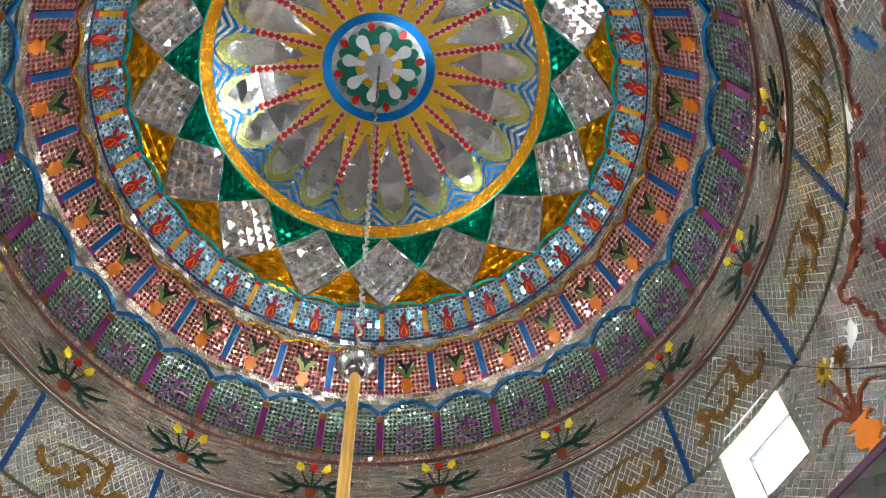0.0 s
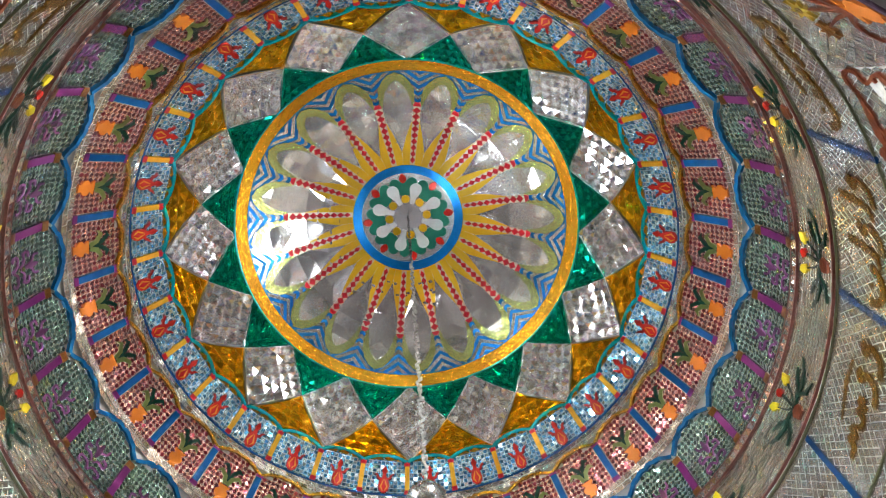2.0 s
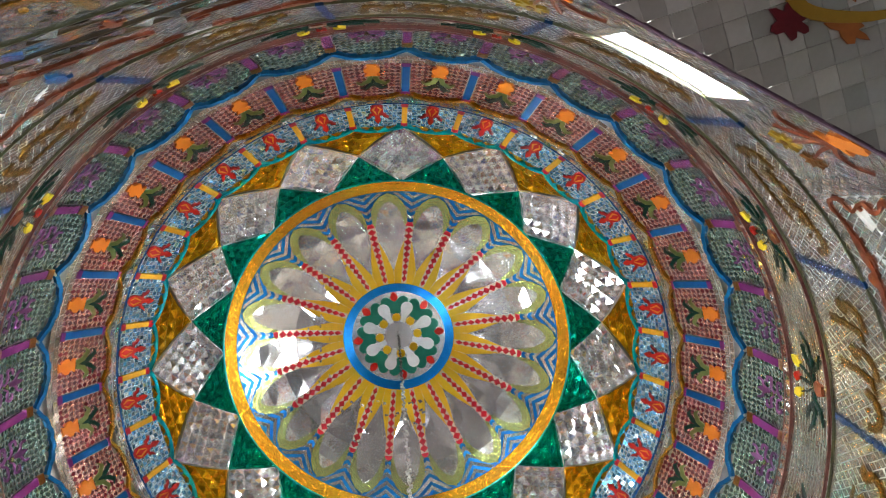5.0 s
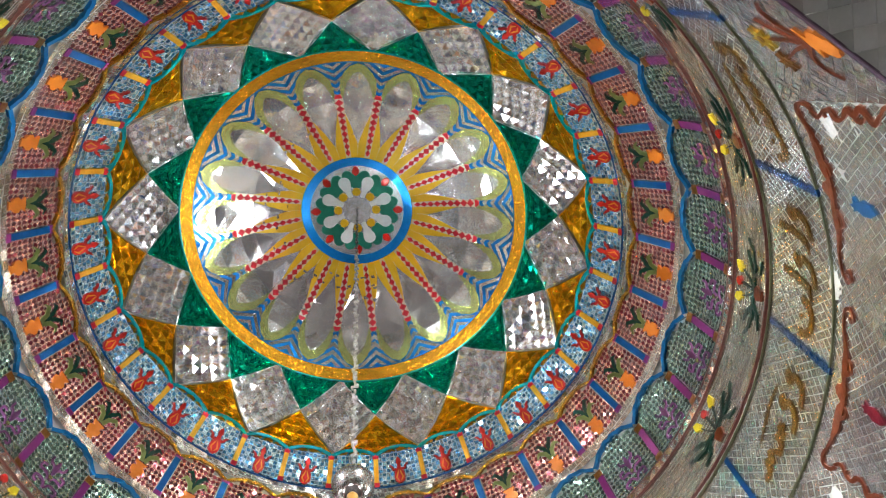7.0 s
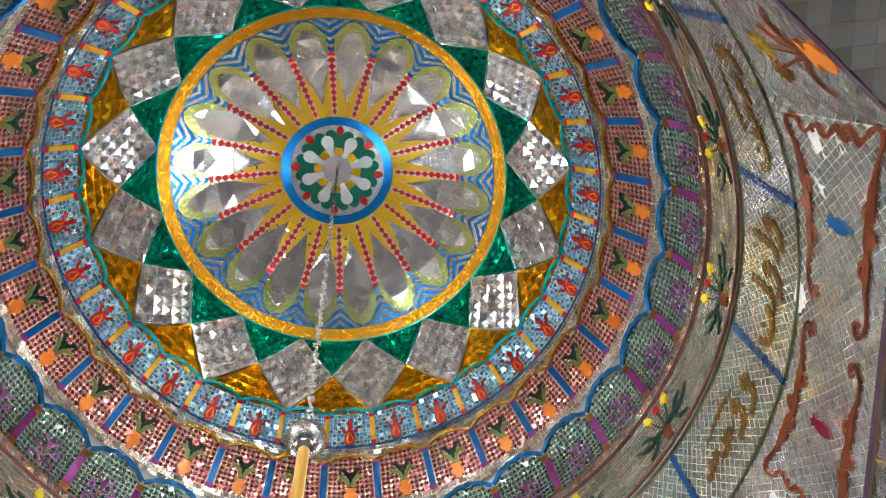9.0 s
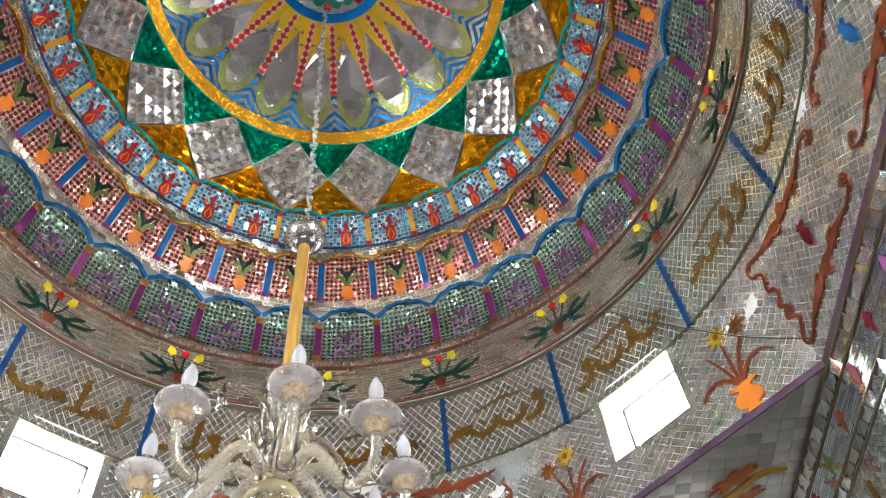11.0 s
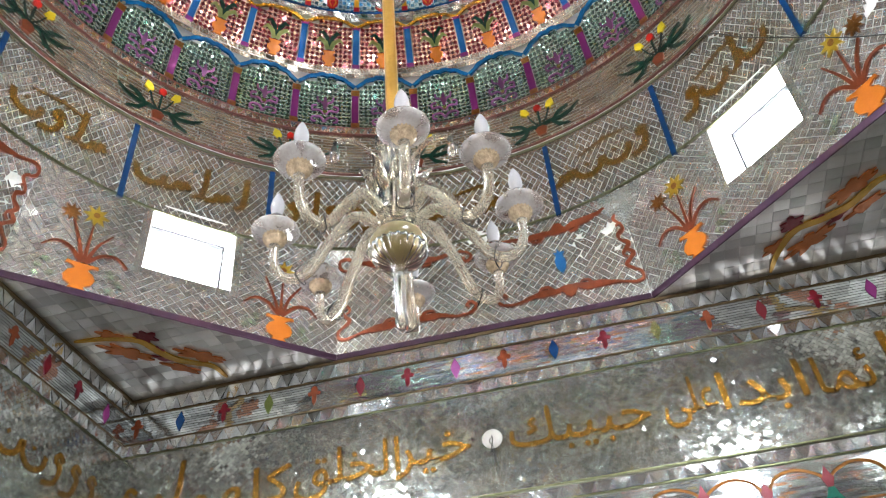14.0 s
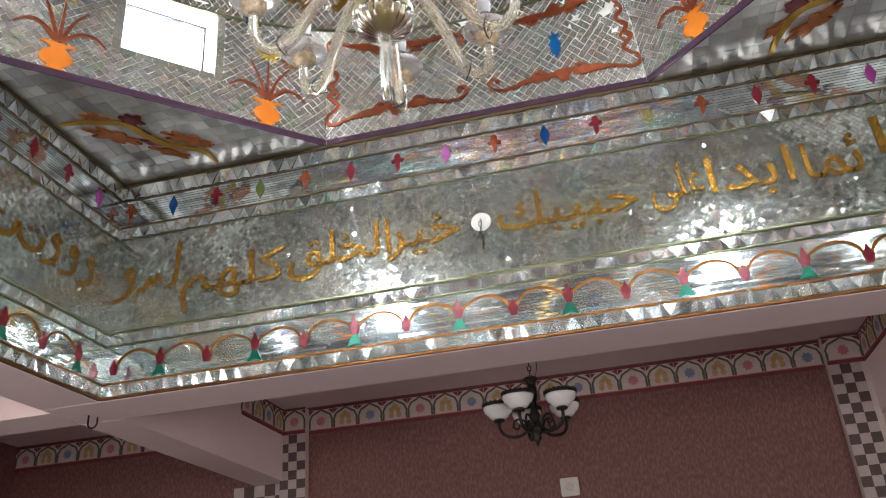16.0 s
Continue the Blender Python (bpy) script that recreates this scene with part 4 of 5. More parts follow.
# slim mirror fillet in one corner
t = math.pi / 8
b2 = bmesh.new()
for q in (-1, 1):
    b2.faces.new([b2.verts.new(p) for p in (drum_at(t, 4.985, 0.02), drum_at(t + q * 0.075, 4.985, 0.008), drum_at(t, 4.72, 0.008))])
part("corner_fillet", b2, M["flat_strip"], drum, "slim clear mirror fillet")

# ornament of the drum's sides


def flower_pot(sh, a, seed, flip):
    """Orange pot with rust stems, a yellow star flower and small leaves."""
    g = random.Random(seed)
    z = Z_OCT + 0.004
    pot = bmesh.new()
    half = [(0.045, 0.0), (0.03, 0.018), (0.07, 0.04), (0.082, 0.072), (0.066, 0.105), (0.036, 0.122), (0.034, 0.132), (0.062, 0.148), (0.088, 0.150), (0.082, 0.166), (0.04, 0.163)]
    sh.poly(pot, [(a + x, z + y) for x, y in half] + [(a - x, z + y) for x, y in half[::-1]], 0.0, 0.0105)
    p = part("orange_pot", pot, M["orange"], drum, "orange glass pot with flowers")
    st = bmesh.new()
    for pts in ([(0, 0), (0.0, 0.12), (0.0, 0.27)], [(-0.01, 0), (-0.05, 0.13), (-0.11, 0.26)], [(0.01, 0), (0.05, 0.13), (0.12, 0.23)],
                [(-0.01, 0), (-0.09, 0.08), (-0.17, 0.09), (-0.23, 0.04)], [(0.01, 0), (0.09, 0.08), (0.17, 0.09), (0.23, 0.04)]):
        line = [(a + q.x, z + 0.17 + q.y) for q in spline([(x, y, 0) for x, y in pts], 4)]
        sh.band(st, line, [0.024 - 0.018 * i / len(line) for i in range(len(line))], 0.0, 0.0105)
    part("stem", st, M["brown"], p)
    for (x, y, m, r, nn) in ((0.0, 0.33, "star_yellow", 0.075, 8), (-0.135 * flip, 0.30, "bronze", 0.06, 8)):
        fl = bmesh.new()
        pts = []
        for i in range(nn * 2):
            t = math.pi * i / nn
            rr = r if i % 2 == 0 else r * 0.48
            pts.append((a + x + rr * math.sin(t), z + 0.17 + y + rr * math.cos(t)))
        sh.poly(fl, pts, 0.0, 0.0105)
        part("star_flower", fl, M[m], p)
        ct = bmesh.new()
        sh.poly(ct, [(a + x + 0.02 * math.cos(t), z + 0.17 + y + 0.02 * math.sin(t)) for t in np.linspace(0, 5.5, 8)], 0.0, 0.0135)
        part("flower_centre", ct, M["bronze"], p)
    lf = bmesh.new()
    for s in (-1, 1):
        for q in range(5):
            x, y = s * (0.13 + 0.09 * g.random()), 0.03 + 0.025 * q + 0.03 * g.random()
            sh.tile(lf, [(a + x - 0.025, z + y), (a + x, z + y - 0.014), (a + x + 0.025, z + y), (a + x, z + y + 0.014)], 0.0105, 0.1, g)
    part("leaf_cluster", lf, M["sage"], p)


def scroll_frame(sh):
    """Rust glass scrolls: two leafy sprays along the foot, two along the head, curls up the ends."""
    bm = bmesh.new()

    def stroke(pts, widths, s, zb, up):
        line = spline([(x, y, 0) for x, y in pts], 6)
        m = len(line) - 1
        ws = [float(np.interp(i / m, np.linspace(0, 1, len(widths)), widths)) for i in range(m + 1)]
        sh.band(bm, [(s * p.x, zb + up * p.y) for p in line], ws, 0.0, 0.0105)

    for s in (-1, 1):
        for zb, up in ((4.385, 1), (4.935, -1)):
            stroke([(0.90, 0.085), (0.935, 0.06), (0.935, 0.015), (0.89, 0.0), (0.83, 0.015), (0.76, 0.035)], [0.012, 0.02, 0.016, 0.018, 0.014, 0.020], s, zb, up)
            stroke([(0.78, 0.025), (0.70, 0.04), (0.60, 0.045), (0.53, 0.075)], [0.012, 0.046, 0.05, 0.012], s, zb, up)
            stroke([(0.64, 0.055), (0.62, 0.082), (0.585, 0.088), (0.57, 0.072)], [0.03, 0.018, 0.014, 0.006], s, zb, up)
            sh.poly(bm, [(s * x, zb + up * y) for x, y in ((0.555, 0.05), (0.535, 0.075), (0.50, 0.082), (0.465, 0.07), (0.44, 0.045), (0.465, 0.03), (0.475, 0.008), (0.50, -0.008), (0.53, 0.008), (0.54, 0.03))], 0.0, 0.011)
            stroke([(0.48, 0.075), (0.43, 0.05), (0.34, 0.05), (0.24, 0.045)], [0.014, 0.034, 0.05, 0.010], s, zb, up)
            stroke([(0.40, 0.06), (0.375, 0.092), (0.335, 0.09), (0.32, 0.07)], [0.03, 0.02, 0.014, 0.006], s, zb, up)
            stroke([(0.28, 0.045), (0.18, 0.02), (0.10, 0.03), (0.065, 0.075), (0.095, 0.11), (0.125, 0.09), (0.105, 0.072)], [0.026, 0.014, 0.016, 0.020, 0.018, 0.014, 0.010], s, zb, up)
        stroke([(0.905, 0.085), (0.865, 0.12), (0.90, 0.16), (0.925, 0.19), (0.885, 0.22), (0.865, 0.19), (0.89, 0.17)], [0.016, 0.024, 0.018, 0.03, 0.02, 0.014, 0.008], s, 4.385, 1)
        stroke([(0.885, 0.22), (0.915, 0.26), (0.875, 0.29), (0.87, 0.33), (0.91, 0.36), (0.90, 0.40), (0.87, 0.39)], [0.018, 0.03, 0.016, 0.026, 0.02, 0.016, 0.008], s, 4.385, 1)
        stroke([(0.90, 0.40), (0.87, 0.44), (0.90, 0.475)], [0.012, 0.02, 0.014], s, 4.385, 1)
    return bm


for k in range(8):
    sh = side_sheet(k)
    if k % 2:
        for a, f in ((-0.56, 1), (0.57, -1)):
            flower_pot(sh, a, k * 3 + f, f)
        mosaic(sh, -HALF8, HALF8, Z_OCT + 0.004, 5.008, 0.060, 0.054, 0.020, M["drum_mirror"], drum, 300 + k,
               skip=lambda a, b: abs(a) < WIN_W + 0.002 and b > WIN_Z0 - 0.002)
    else:
        part("scroll_frame", scroll_frame(sh), M["brown"], drum, "rust-brown glass scroll border")
        mosaic(sh, -HALF8, HALF8, Z_OCT + 0.004, 5.008, 0.056, 0.060, 0.020, M["drum_mirror"], drum, 300 + k)
        for s in (-0.48, 0.48):
            bm = bmesh.new()
            sh.poly(bm, [(s, 4.555), (s + 0.028, 4.60), (s + 0.034, 4.65), (s + 0.018, 4.69), (s + 0.034, 4.715), (s + 0.006, 4.715), (s - 0.008, 4.745), (s - 0.012, 4.712), (s - 0.034, 4.72), (s - 0.020, 4.69), (s - 0.034, 4.65), (s - 0.028, 4.60)], 0.0, 0.0105)
            part("glass_drop", bm, M["crimson"] if k == 2 and s < 0 else M["ribbon_blue"], drum)

# ---------------------------------------------------------------- square: corner soffits and four frieze walls
bm = bmesh.new()
for k, (sx, sy) in enumerate(((1, 1), (1, -1), (-1, -1), (-1, 1))):
    bm = bmesh.new()
    tri = [(sx * S, sy * S), (sx * S, sy * HALF8), (sx * HALF8, sy * S)]
    lo = [bm.verts.new((x + sx * 0.012, y + sy * 0.012, Z_LEDGE)) for x, y in tri]
    hi = [bm.verts.new((x + sx * 0.012, y + sy * 0.012, Z_LEDGE + 0.05)) for x, y in tri]
    bm.faces.new(lo)
    bm.faces.new(hi)
    for i in range(3):
        bm.faces.new((lo[i], lo[(i + 1) % 3], hi[(i + 1) % 3], hi[i]))
    cs = tagged(new("corner_soffit", finish("corner_soffit", bm, M["silver_dull"])), "dark aged mirror triangle with an orange bird-like spray", "soffit", kind="structure")
    g = random.Random(k + 90)
    nn = 17
    wid = (S - HALF8) / nn
    e = wid * 0.49
    shapes = []
    for corner in ([(e, e), (-e, e), (-e, -e), (e, -e)], [(e, e), (-e, e), (e, -e)]):
        b2 = bmesh.new()
        lo = [b2.verts.new((sx * x, sy * y, 0)) for x, y in corner]
        hi = [b2.verts.new((sx * x, sy * y, 0.008)) for x, y in corner]
        b2.faces.new(lo)
        for i in range(len(corner)):
            b2.faces.new((lo[i], lo[(i + 1) % len(corner)], hi[(i + 1) % len(corner)], hi[i]))
        shapes.append(finish("mirror_tile", b2, M["soffit"]))
    for i in range(nn):
        for j in range(nn - i):
            o = part("mirror_tile", shapes[1 if i + j == nn - 1 else 0], None, cs)
            o.location = (sx * (S - (i + 0.5) * wid), sy * (S - (j + 0.5) * wid), Z_LEDGE - 0.006)
            o.rotation_euler = (g.gauss(0, 0.016), g.gauss(0, 0.016), 0)
    ctr = Vector((sx * 1.84, sy * 1.84, Z_LEDGE - 0.008))
    ax = Vector((-sx * sy, 1, 0)).normalized()
    bx = Vector((sx, sy, 0)).normalized()
    if ax.cross(bx).z > 0:
        ax = -ax
    sh = flat(ctr, ax, bx)
    for pts, m, h in (([(-0.42, 0.10), (-0.30, 0.02), (-0.12, 0.04), (0.02, 0.0), (0.15, -0.06), (0.32, 0.0), (0.46, 0.10)], "spray_yellow", 0.010),):
        b2 = bmesh.new()
        line = [(q.x, q.y) for q in spline([(x, y, 0) for x, y in pts], 5)]
        mm = len(line)
        sh.band(b2, line, [0.012 + 0.034 * math.sin(math.pi * i / (mm - 1)) ** 0.6 for i in range(mm)], 0.0, h)
        part("ochre_ribbon", b2, M[m], cs)
    for x, y, w, hh, m, nn in ((-0.20, -0.055, 0.17, 0.055, "spray_orange", 7), (0.17, 0.085, 0.17, 0.06, "spray_orange", 7), (-0.15, 0.115, 0.13, 0.035, "spray_orange", 5), (0.13, -0.11, 0.075, 0.06, "crimson", 6),
                              (-0.02, 0.06, 0.08, 0.022, "crimson", 4), (0.05, -0.02, 0.055, 0.024, "crimson", 4), (0.30, -0.045, 0.09, 0.04, "spray_orange", 5)):
        b2 = bmesh.new()
        g = random.Random(int(1000 * (x + 2)))
        pts = []
        for i in range(nn * 4):               # lobed leaf outline
            t = 2 * math.pi * i / (nn * 4)
            rr = (1.0, 0.86, 0.58, 0.84)[i % 4] * g.uniform(0.85, 1.1)
            pts.append((x + w * rr * math.cos(t), y + hh * rr * math.sin(t)))
        sh.poly(b2, pts, 0.0, 0.008)
        part("glass_petal", b2, M[m], cs)
    # plum edging along the octagon
    b2 = bmesh.new()
    p, q = Vector((sx * S, sy * HALF8, Z_LEDGE)), Vector((sx * HALF8, sy * S, Z_LEDGE))
    tube(b2, [p, q], 0.007, 6)
    part("plum_edge", b2, M["violet_line"], cs)

for k in range(8):
    b2, sh = bmesh.new(), side_sheet(k)
    sh.band(b2, [(-HALF8 * 0.999 + HALF8 * 1.998 * i / 8, Z_OCT - 0.012) for i in range(9)], 0.034, -0.003, 0.006)
    part("plum_edge", b2, M["violet_line"], drum)

def triangle_mesh(w, h):
    """Mirror triangles cut with a ridge, alike but for a slight lean."""
    g = random.Random(int(h * 1000))
    meshes = []
    for k in range(6):
        bm = bmesh.new()
        top = Vector((g.uniform(-0.05, 0.05) * w, -0.005 - g.uniform(0, 0.004), h))
        foot = [Vector((-w / 2, -0.004, 0)), Vector((w / 2, -0.004, 0))]
        ridge = Vector((g.uniform(-0.08, 0.08) * w, -0.012 - g.uniform(0, 0.005), 0))
        for a, b in ((foot[0], ridge), (ridge, foot[1])):
            bm.faces.new([bm.verts.new(p) for p in (a, b, top)])
        low = [Vector((p.x, 0, p.z)) for p in (foot[0], foot[1], top)]
        for p, q, a, b in ((low[0], low[1], foot[1], foot[0]), (low[1], low[2], top, foot[1]), (low[2], low[0], foot[0], top)):
            bm.faces.new([bm.verts.new(c) for c in (p, q, a, b)])
        meshes.append(finish("mirror_triangle", bm, M["facet"]))
    return meshes


TRI_UP = {h: triangle_mesh(0.080, h) for h in (0.075, 0.060, 0.070, 0.090)}


def frieze_wall(name, turn, detail):
    """One side of the square under the drum, built as the side ahead and then turned."""
    bm = bmesh.new()
    L = BEAM_OUT
    box(bm, -S, S, S + 0.001, S + 0.012, Z_BEAM, Z_LEDGE)
    wall = tagged(new(name, finish(name, bm, M["silver_flat"])), "beam face of silver mirror mosaic with gold writing and flower borders", "wall", kind="structure")
    wall.matrix_world = Matrix.Rotation(-turn, 4, "Z")
    sh = flat((0, S, 0), (1, 0, 0), (0, 0, 1))
    g = random.Random(name)
    for z, w, m in ((Z_BEAM + 0.005, 0.010, "bronze"), (2.965, 0.012, "bronze"), (3.187, 0.008, "lime_line"), (3.268, 0.010, "lime_line"),
                    (3.862, 0.008, "lime_line"), (3.944, 0.010, "dark_line"), (4.133, 0.010, "dark_line"), (4.243, 0.020, "dark_line")):
        b2 = bmesh.new()
        sh.band(b2, [(-S, z), (S, z)], w, 0.0, 0.012)
        part("glass_line", b2, M[m], wall)
    # horizontal mirror strips behind the borders
    for z0, z1, rows, m in ((2.97, 3.18, 13, "flat_strip"), (3.950, 4.127, 11, "flat_strip")):
        b2 = bmesh.new()
        for j in range(rows):
            x = -S
            zz0, zz1 = z0 + (z1 - z0) * j / rows + 0.0015, z0 + (z1 - z0) * (j + 1) / rows - 0.0015
            while x < S - 0.02:
                x2 = min(S, x + g.uniform(0.10, 0.28))
                sh.tile(b2, [(x + 0.001, zz0), (x2 - 0.001, zz0), (x2 - 0.001, zz1), (x + 0.001, zz1)], 0.006, 0.015, g)
                x = x2
        tagged(part("mirror_strips", b2, M[m], wall), kind="stuff")
    # small mirrors of the writing band, set corner to corner
    b2 = bmesh.new()
    diamonds(b2, sh, -S, S, 3.275, 3.857, 0.030, 0.030, 0.006, 0.02, g, 0.0008)
    tagged(part("mirror_diamonds", b2, M["shard"], wall, "small crazed silver mirrors set corner to corner"), kind="stuff")
    # rows of mirror triangles, each a piece of its own
    for z, h in ((Z_BEAM + 0.014, 0.075), (3.194, 0.060), (3.868, 0.070), (4.140, 0.090)):
        n = int(2 * S / 0.085)
        for i in range(n):
            x = -S + 2 * S * (i + 0.5) / n
            if detail:
                o = part("mirror_triangle", TRI_UP[h][g.randrange(6)], None, wall)
                o.location = (x, S - 0.004, z)
        if not detail:
            b2 = bmesh.new()
            for i in range(n):
                x = -S + 2 * S * (i + 0.5) / n
                sh.tile(b2, [(x - 0.040, z), (x + 0.040, z), (x, z + h)], 0.014, 0.12, g)
            tagged(part("triangle_row", b2, M["strip"], wall), kind="stuff")
        b2 = bmesh.new()
        for i in range(n + 1):
            x = -S + 2 * S * i / n
            sh.tile(b2, [(max(-S, x - 0.040), z + h), (min(S, x + 0.040), z + h), (x, z)], 0.008, 0.12, g)
        tagged(part("triangle_row", b2, M["silver_flat"], wall), kind="stuff")
    # arches with red buds and green leaves
    step = 0.2835
    x0 = -0.225
    ks = [k for k in range(-9, 10) if abs(x0 + k * step) < S - 0.03]
    for k in ks:
        x = x0 + k * step
        long = k % 2 == 0
        if abs(x + step) < S:
            b2 = bmesh.new()
            za, zb2 = (3.07, 3.03) if long else (3.03, 3.07)
            line = [(q.x, q.y) for q in spline([(x, za, 0), (x + 0.05, 3.115, 0), (x + step / 2, 3.145, 0), (x + step - 0.05, 3.115, 0), (x + step, zb2, 0)], 5)]
            sh.band(b2, line, 0.014, 0.0, 0.0095)
            part("rust_arc", b2, M["bronze"], wall)
        b2 = bmesh.new()
        zc = 3.085 if long else 3.06
        r = 0.05 if long else 0.042
        sh.poly(b2, [(x - 0.014, zc - 0.045), (x - 0.028, zc), (x - 0.02, zc + 0.01), (x, zc + r + 0.01), (x + 0.02, zc + 0.01), (x + 0.028, zc), (x + 0.014, zc - 0.045)], 0.0, 0.012)
        part("red_bud", b2, M["crimson"], wall)
        if long:
            b2 = bmesh.new()
            sh.poly(b2, [(x - 0.012, 3.045), (x + 0.012, 3.045), (x + 0.03, 3.0), (x + 0.045, 2.975), (x, 2.99), (x - 0.045, 2.975), (x - 0.03, 3.0)], 0.0, 0.0105)
            part("green_leaf", b2, M["green_glass"], wall)
    # leaf-shaped lozenges and little crosses, one over each arch's foot
    cols = ["crimson", "purple", "navy", "leaf_pale", "crimson", "lilac", "navy", "olive"]
    for k in ks:
        x, z = x0 + k * step, 4.045
        b2 = bmesh.new()
        if k % 2 == 0:
            half = [(0.010, -0.045), (0.022, -0.020), (0.028, 0.004), (0.020, 0.028), (0.009, 0.050)]
            sh.poly(b2, [(x, z - 0.066)] + [(x + a, z + b) for a, b in half] + [(x, z + 0.068)] + [(x - a, z + b) for a, b in half[::-1]], 0.0, 0.0105)
            part("glass_lozenge", b2, M[cols[(k // 2 + 5) % 8]], wall)
        else:
            half = [(0.012, -0.04), (0.014, 0.004), (0.034, 0.002), (0.040, 0.020), (0.018, 0.028), (0.020, 0.046), (0.008, 0.062)]
            sh.poly(b2, [(x - 0.004, z - 0.062)] + [(x + a, z + b) for a, b in half] + [(x - a, z + b) for a, b in half[::-1]], 0.0, 0.0105)
            part("glass_cross", b2, M["brown"] if k % 4 == 1 else M["crimson"], wall)
    return wall


wall_north = frieze_wall("wall_north", 0.0, True)
wall_east = frieze_wall("wall_east", math.pi / 2, False)
wall_south = frieze_wall("wall_south", math.pi, False)
wall_west = frieze_wall("wall_west", -math.pi / 2, True)

# gold writing on the side ahead; glyphs stand in the order in which they are seen
WORDS = (("\uFE8D", 1.955, 2.005, 3.64), ("\uFE8E\uFEE4\uFE8B", 1.60, 1.87, 3.56), ("\uFE8D\uFEAA\uFE91\uFE8D", 1.13, 1.55, 3.57), ("\uFEF0\uFEE0\uFECB", 0.84, 1.11, 3.58),
         ("\uFEDA\uFE92\uFEF4\uFE92\uFEA3", 0.03, 0.77, 3.56), ("\uFEAE\uFEF4\uFEA7", -0.60, -0.18, 3.56), ("\uFED6\uFEE0\uFEA8\uFEDF\uFE8D", -1.17, -0.57, 3.54),
         ("\uFEE2\uFEEC\uFEE0\uFEDB", -1.83, -1.19, 3.50))
for body, x0, x1, z in WORDS:
    cu = bpy.data.curves.new("word", "FONT")
    cu.body, cu.size, cu.extrude, cu.offset = body, 0.29, 0.006, 0.0006
    tmp = bpy.data.objects.new("word", cu)
    scene.collection.objects.link(tmp)
    bpy.context.view_layer.update()
    me = bpy.data.meshes.new_from_object(tmp.evaluated_get(bpy.context.evaluated_depsgraph_get()))
    bpy.data.objects.remove(tmp)
    xs = [v.co.x for v in me.vertices]
    lo, hi = min(xs), max(xs)
    f = (x1 - x0) / (hi - lo)
    for v in me.vertices:
        a = x0 + (v.co.x - lo) * f
        v.co = Vector((a, S - 0.012 - v.co.z * 0.4, z - 0.06 + v.co.y))
    me.materials.clear()
    me.materials.append(M["ochre"])
    part("gold_word", me, None, wall_north, "golden ochre glass lettering")
wall_sheet = flat((0, S, 0), (1, 0, 0), (0, 0, 1))
for wall, seeds, spans in ((wall_north, (201,), ((-1.86, -2.2),)), (wall_west, (202, 203, 204, 205), ((2.1, 1.2), (1.0, 0.1), (-0.1, -0.9), (-1.1, -2.0))),
                           (wall_east, (206, 207, 208), ((1.9, 0.8), (0.6, -0.6), (-0.8, -2.0))), (wall_south, (209, 210, 211), ((1.9, 0.8), (0.6, -0.6), (-0.8, -2.0)))):
    for sd, (xa, xb) in zip(seeds, spans):
        part("gold_stroke", cal_strokes(sd, wall_sheet, xa, xb, 3.52), None, wall)

# round white cover with a loose wire on the side ahead
rose = thing("cable_cover", "round white plastic cable cover with loose wires", "cable cover", at=pose(-0.062, S - 0.008, 3.575))
b2 = bmesh.new()
lathe(b2, [(0.0, 0.016), (0.03, 0.015), (0.048, 0.010), (0.055, 0.0)], 24)
o = part("disc", b2, M["plastic"], rose, "", True)
o.matrix_basis = pose(0, 0, 0, 90)
b2 = bmesh.new()
tube(b2, spline([(0, -0.018, 0.01), (0.008, -0.035, -0.02), (-0.004, -0.03, -0.07), (0.01, -0.03, -0.11), (0.002, -0.028, -0.17)], 4), 0.0028, 5)
tube(b2, spline([(0, -0.018, 0.0), (-0.012, -0.035, -0.03), (0.006, -0.03, -0.06), (-0.012, -0.03, -0.09), (0.0, -0.028, -0.05)], 4), 0.0025, 5)
part("loose_wire", b2, M["iron"], rose, "black loose wire", True)

# ---------------------------------------------------------------- hall round the domed bay
bm = bmesh.new()
box(bm, -HALL - 0.2, HALL + 0.2, -HALL - 0.2, FAR + 0.2, -0.2, 0.0)
tagged(new("floor", finish("floor", bm, M["marble"])), "dark polished stone hall floor", "floor", kind="structure")
# beams: a square round the bay and arms that run on to the walls
for nm, x0, x1, y0, y1 in (("beam_north", -BEAM_OUT, BEAM_OUT, S + 0.012, BEAM_OUT), ("beam_south", -BEAM_OUT, BEAM_OUT, -BEAM_OUT, -S - 0.012),
                           ("beam_east", S + 0.012, BEAM_OUT, -S - 0.012, S + 0.012), ("beam_west", -BEAM_OUT, -S - 0.012, -S - 0.012, S + 0.012)):
    bm = bmesh.new()
    box(bm, x0, x1, y0, y1, Z_BEAM - 0.002, Z_LEDGE + 0.3)
    bmesh.ops.bevel(bm, geom=bm.edges[:], offset=0.006, segments=1, affect="EDGES")
    tagged(new(nm, finish(nm, bm, M["pink_paint"])), "pale pink painted concrete beam", "beam", kind="structure")
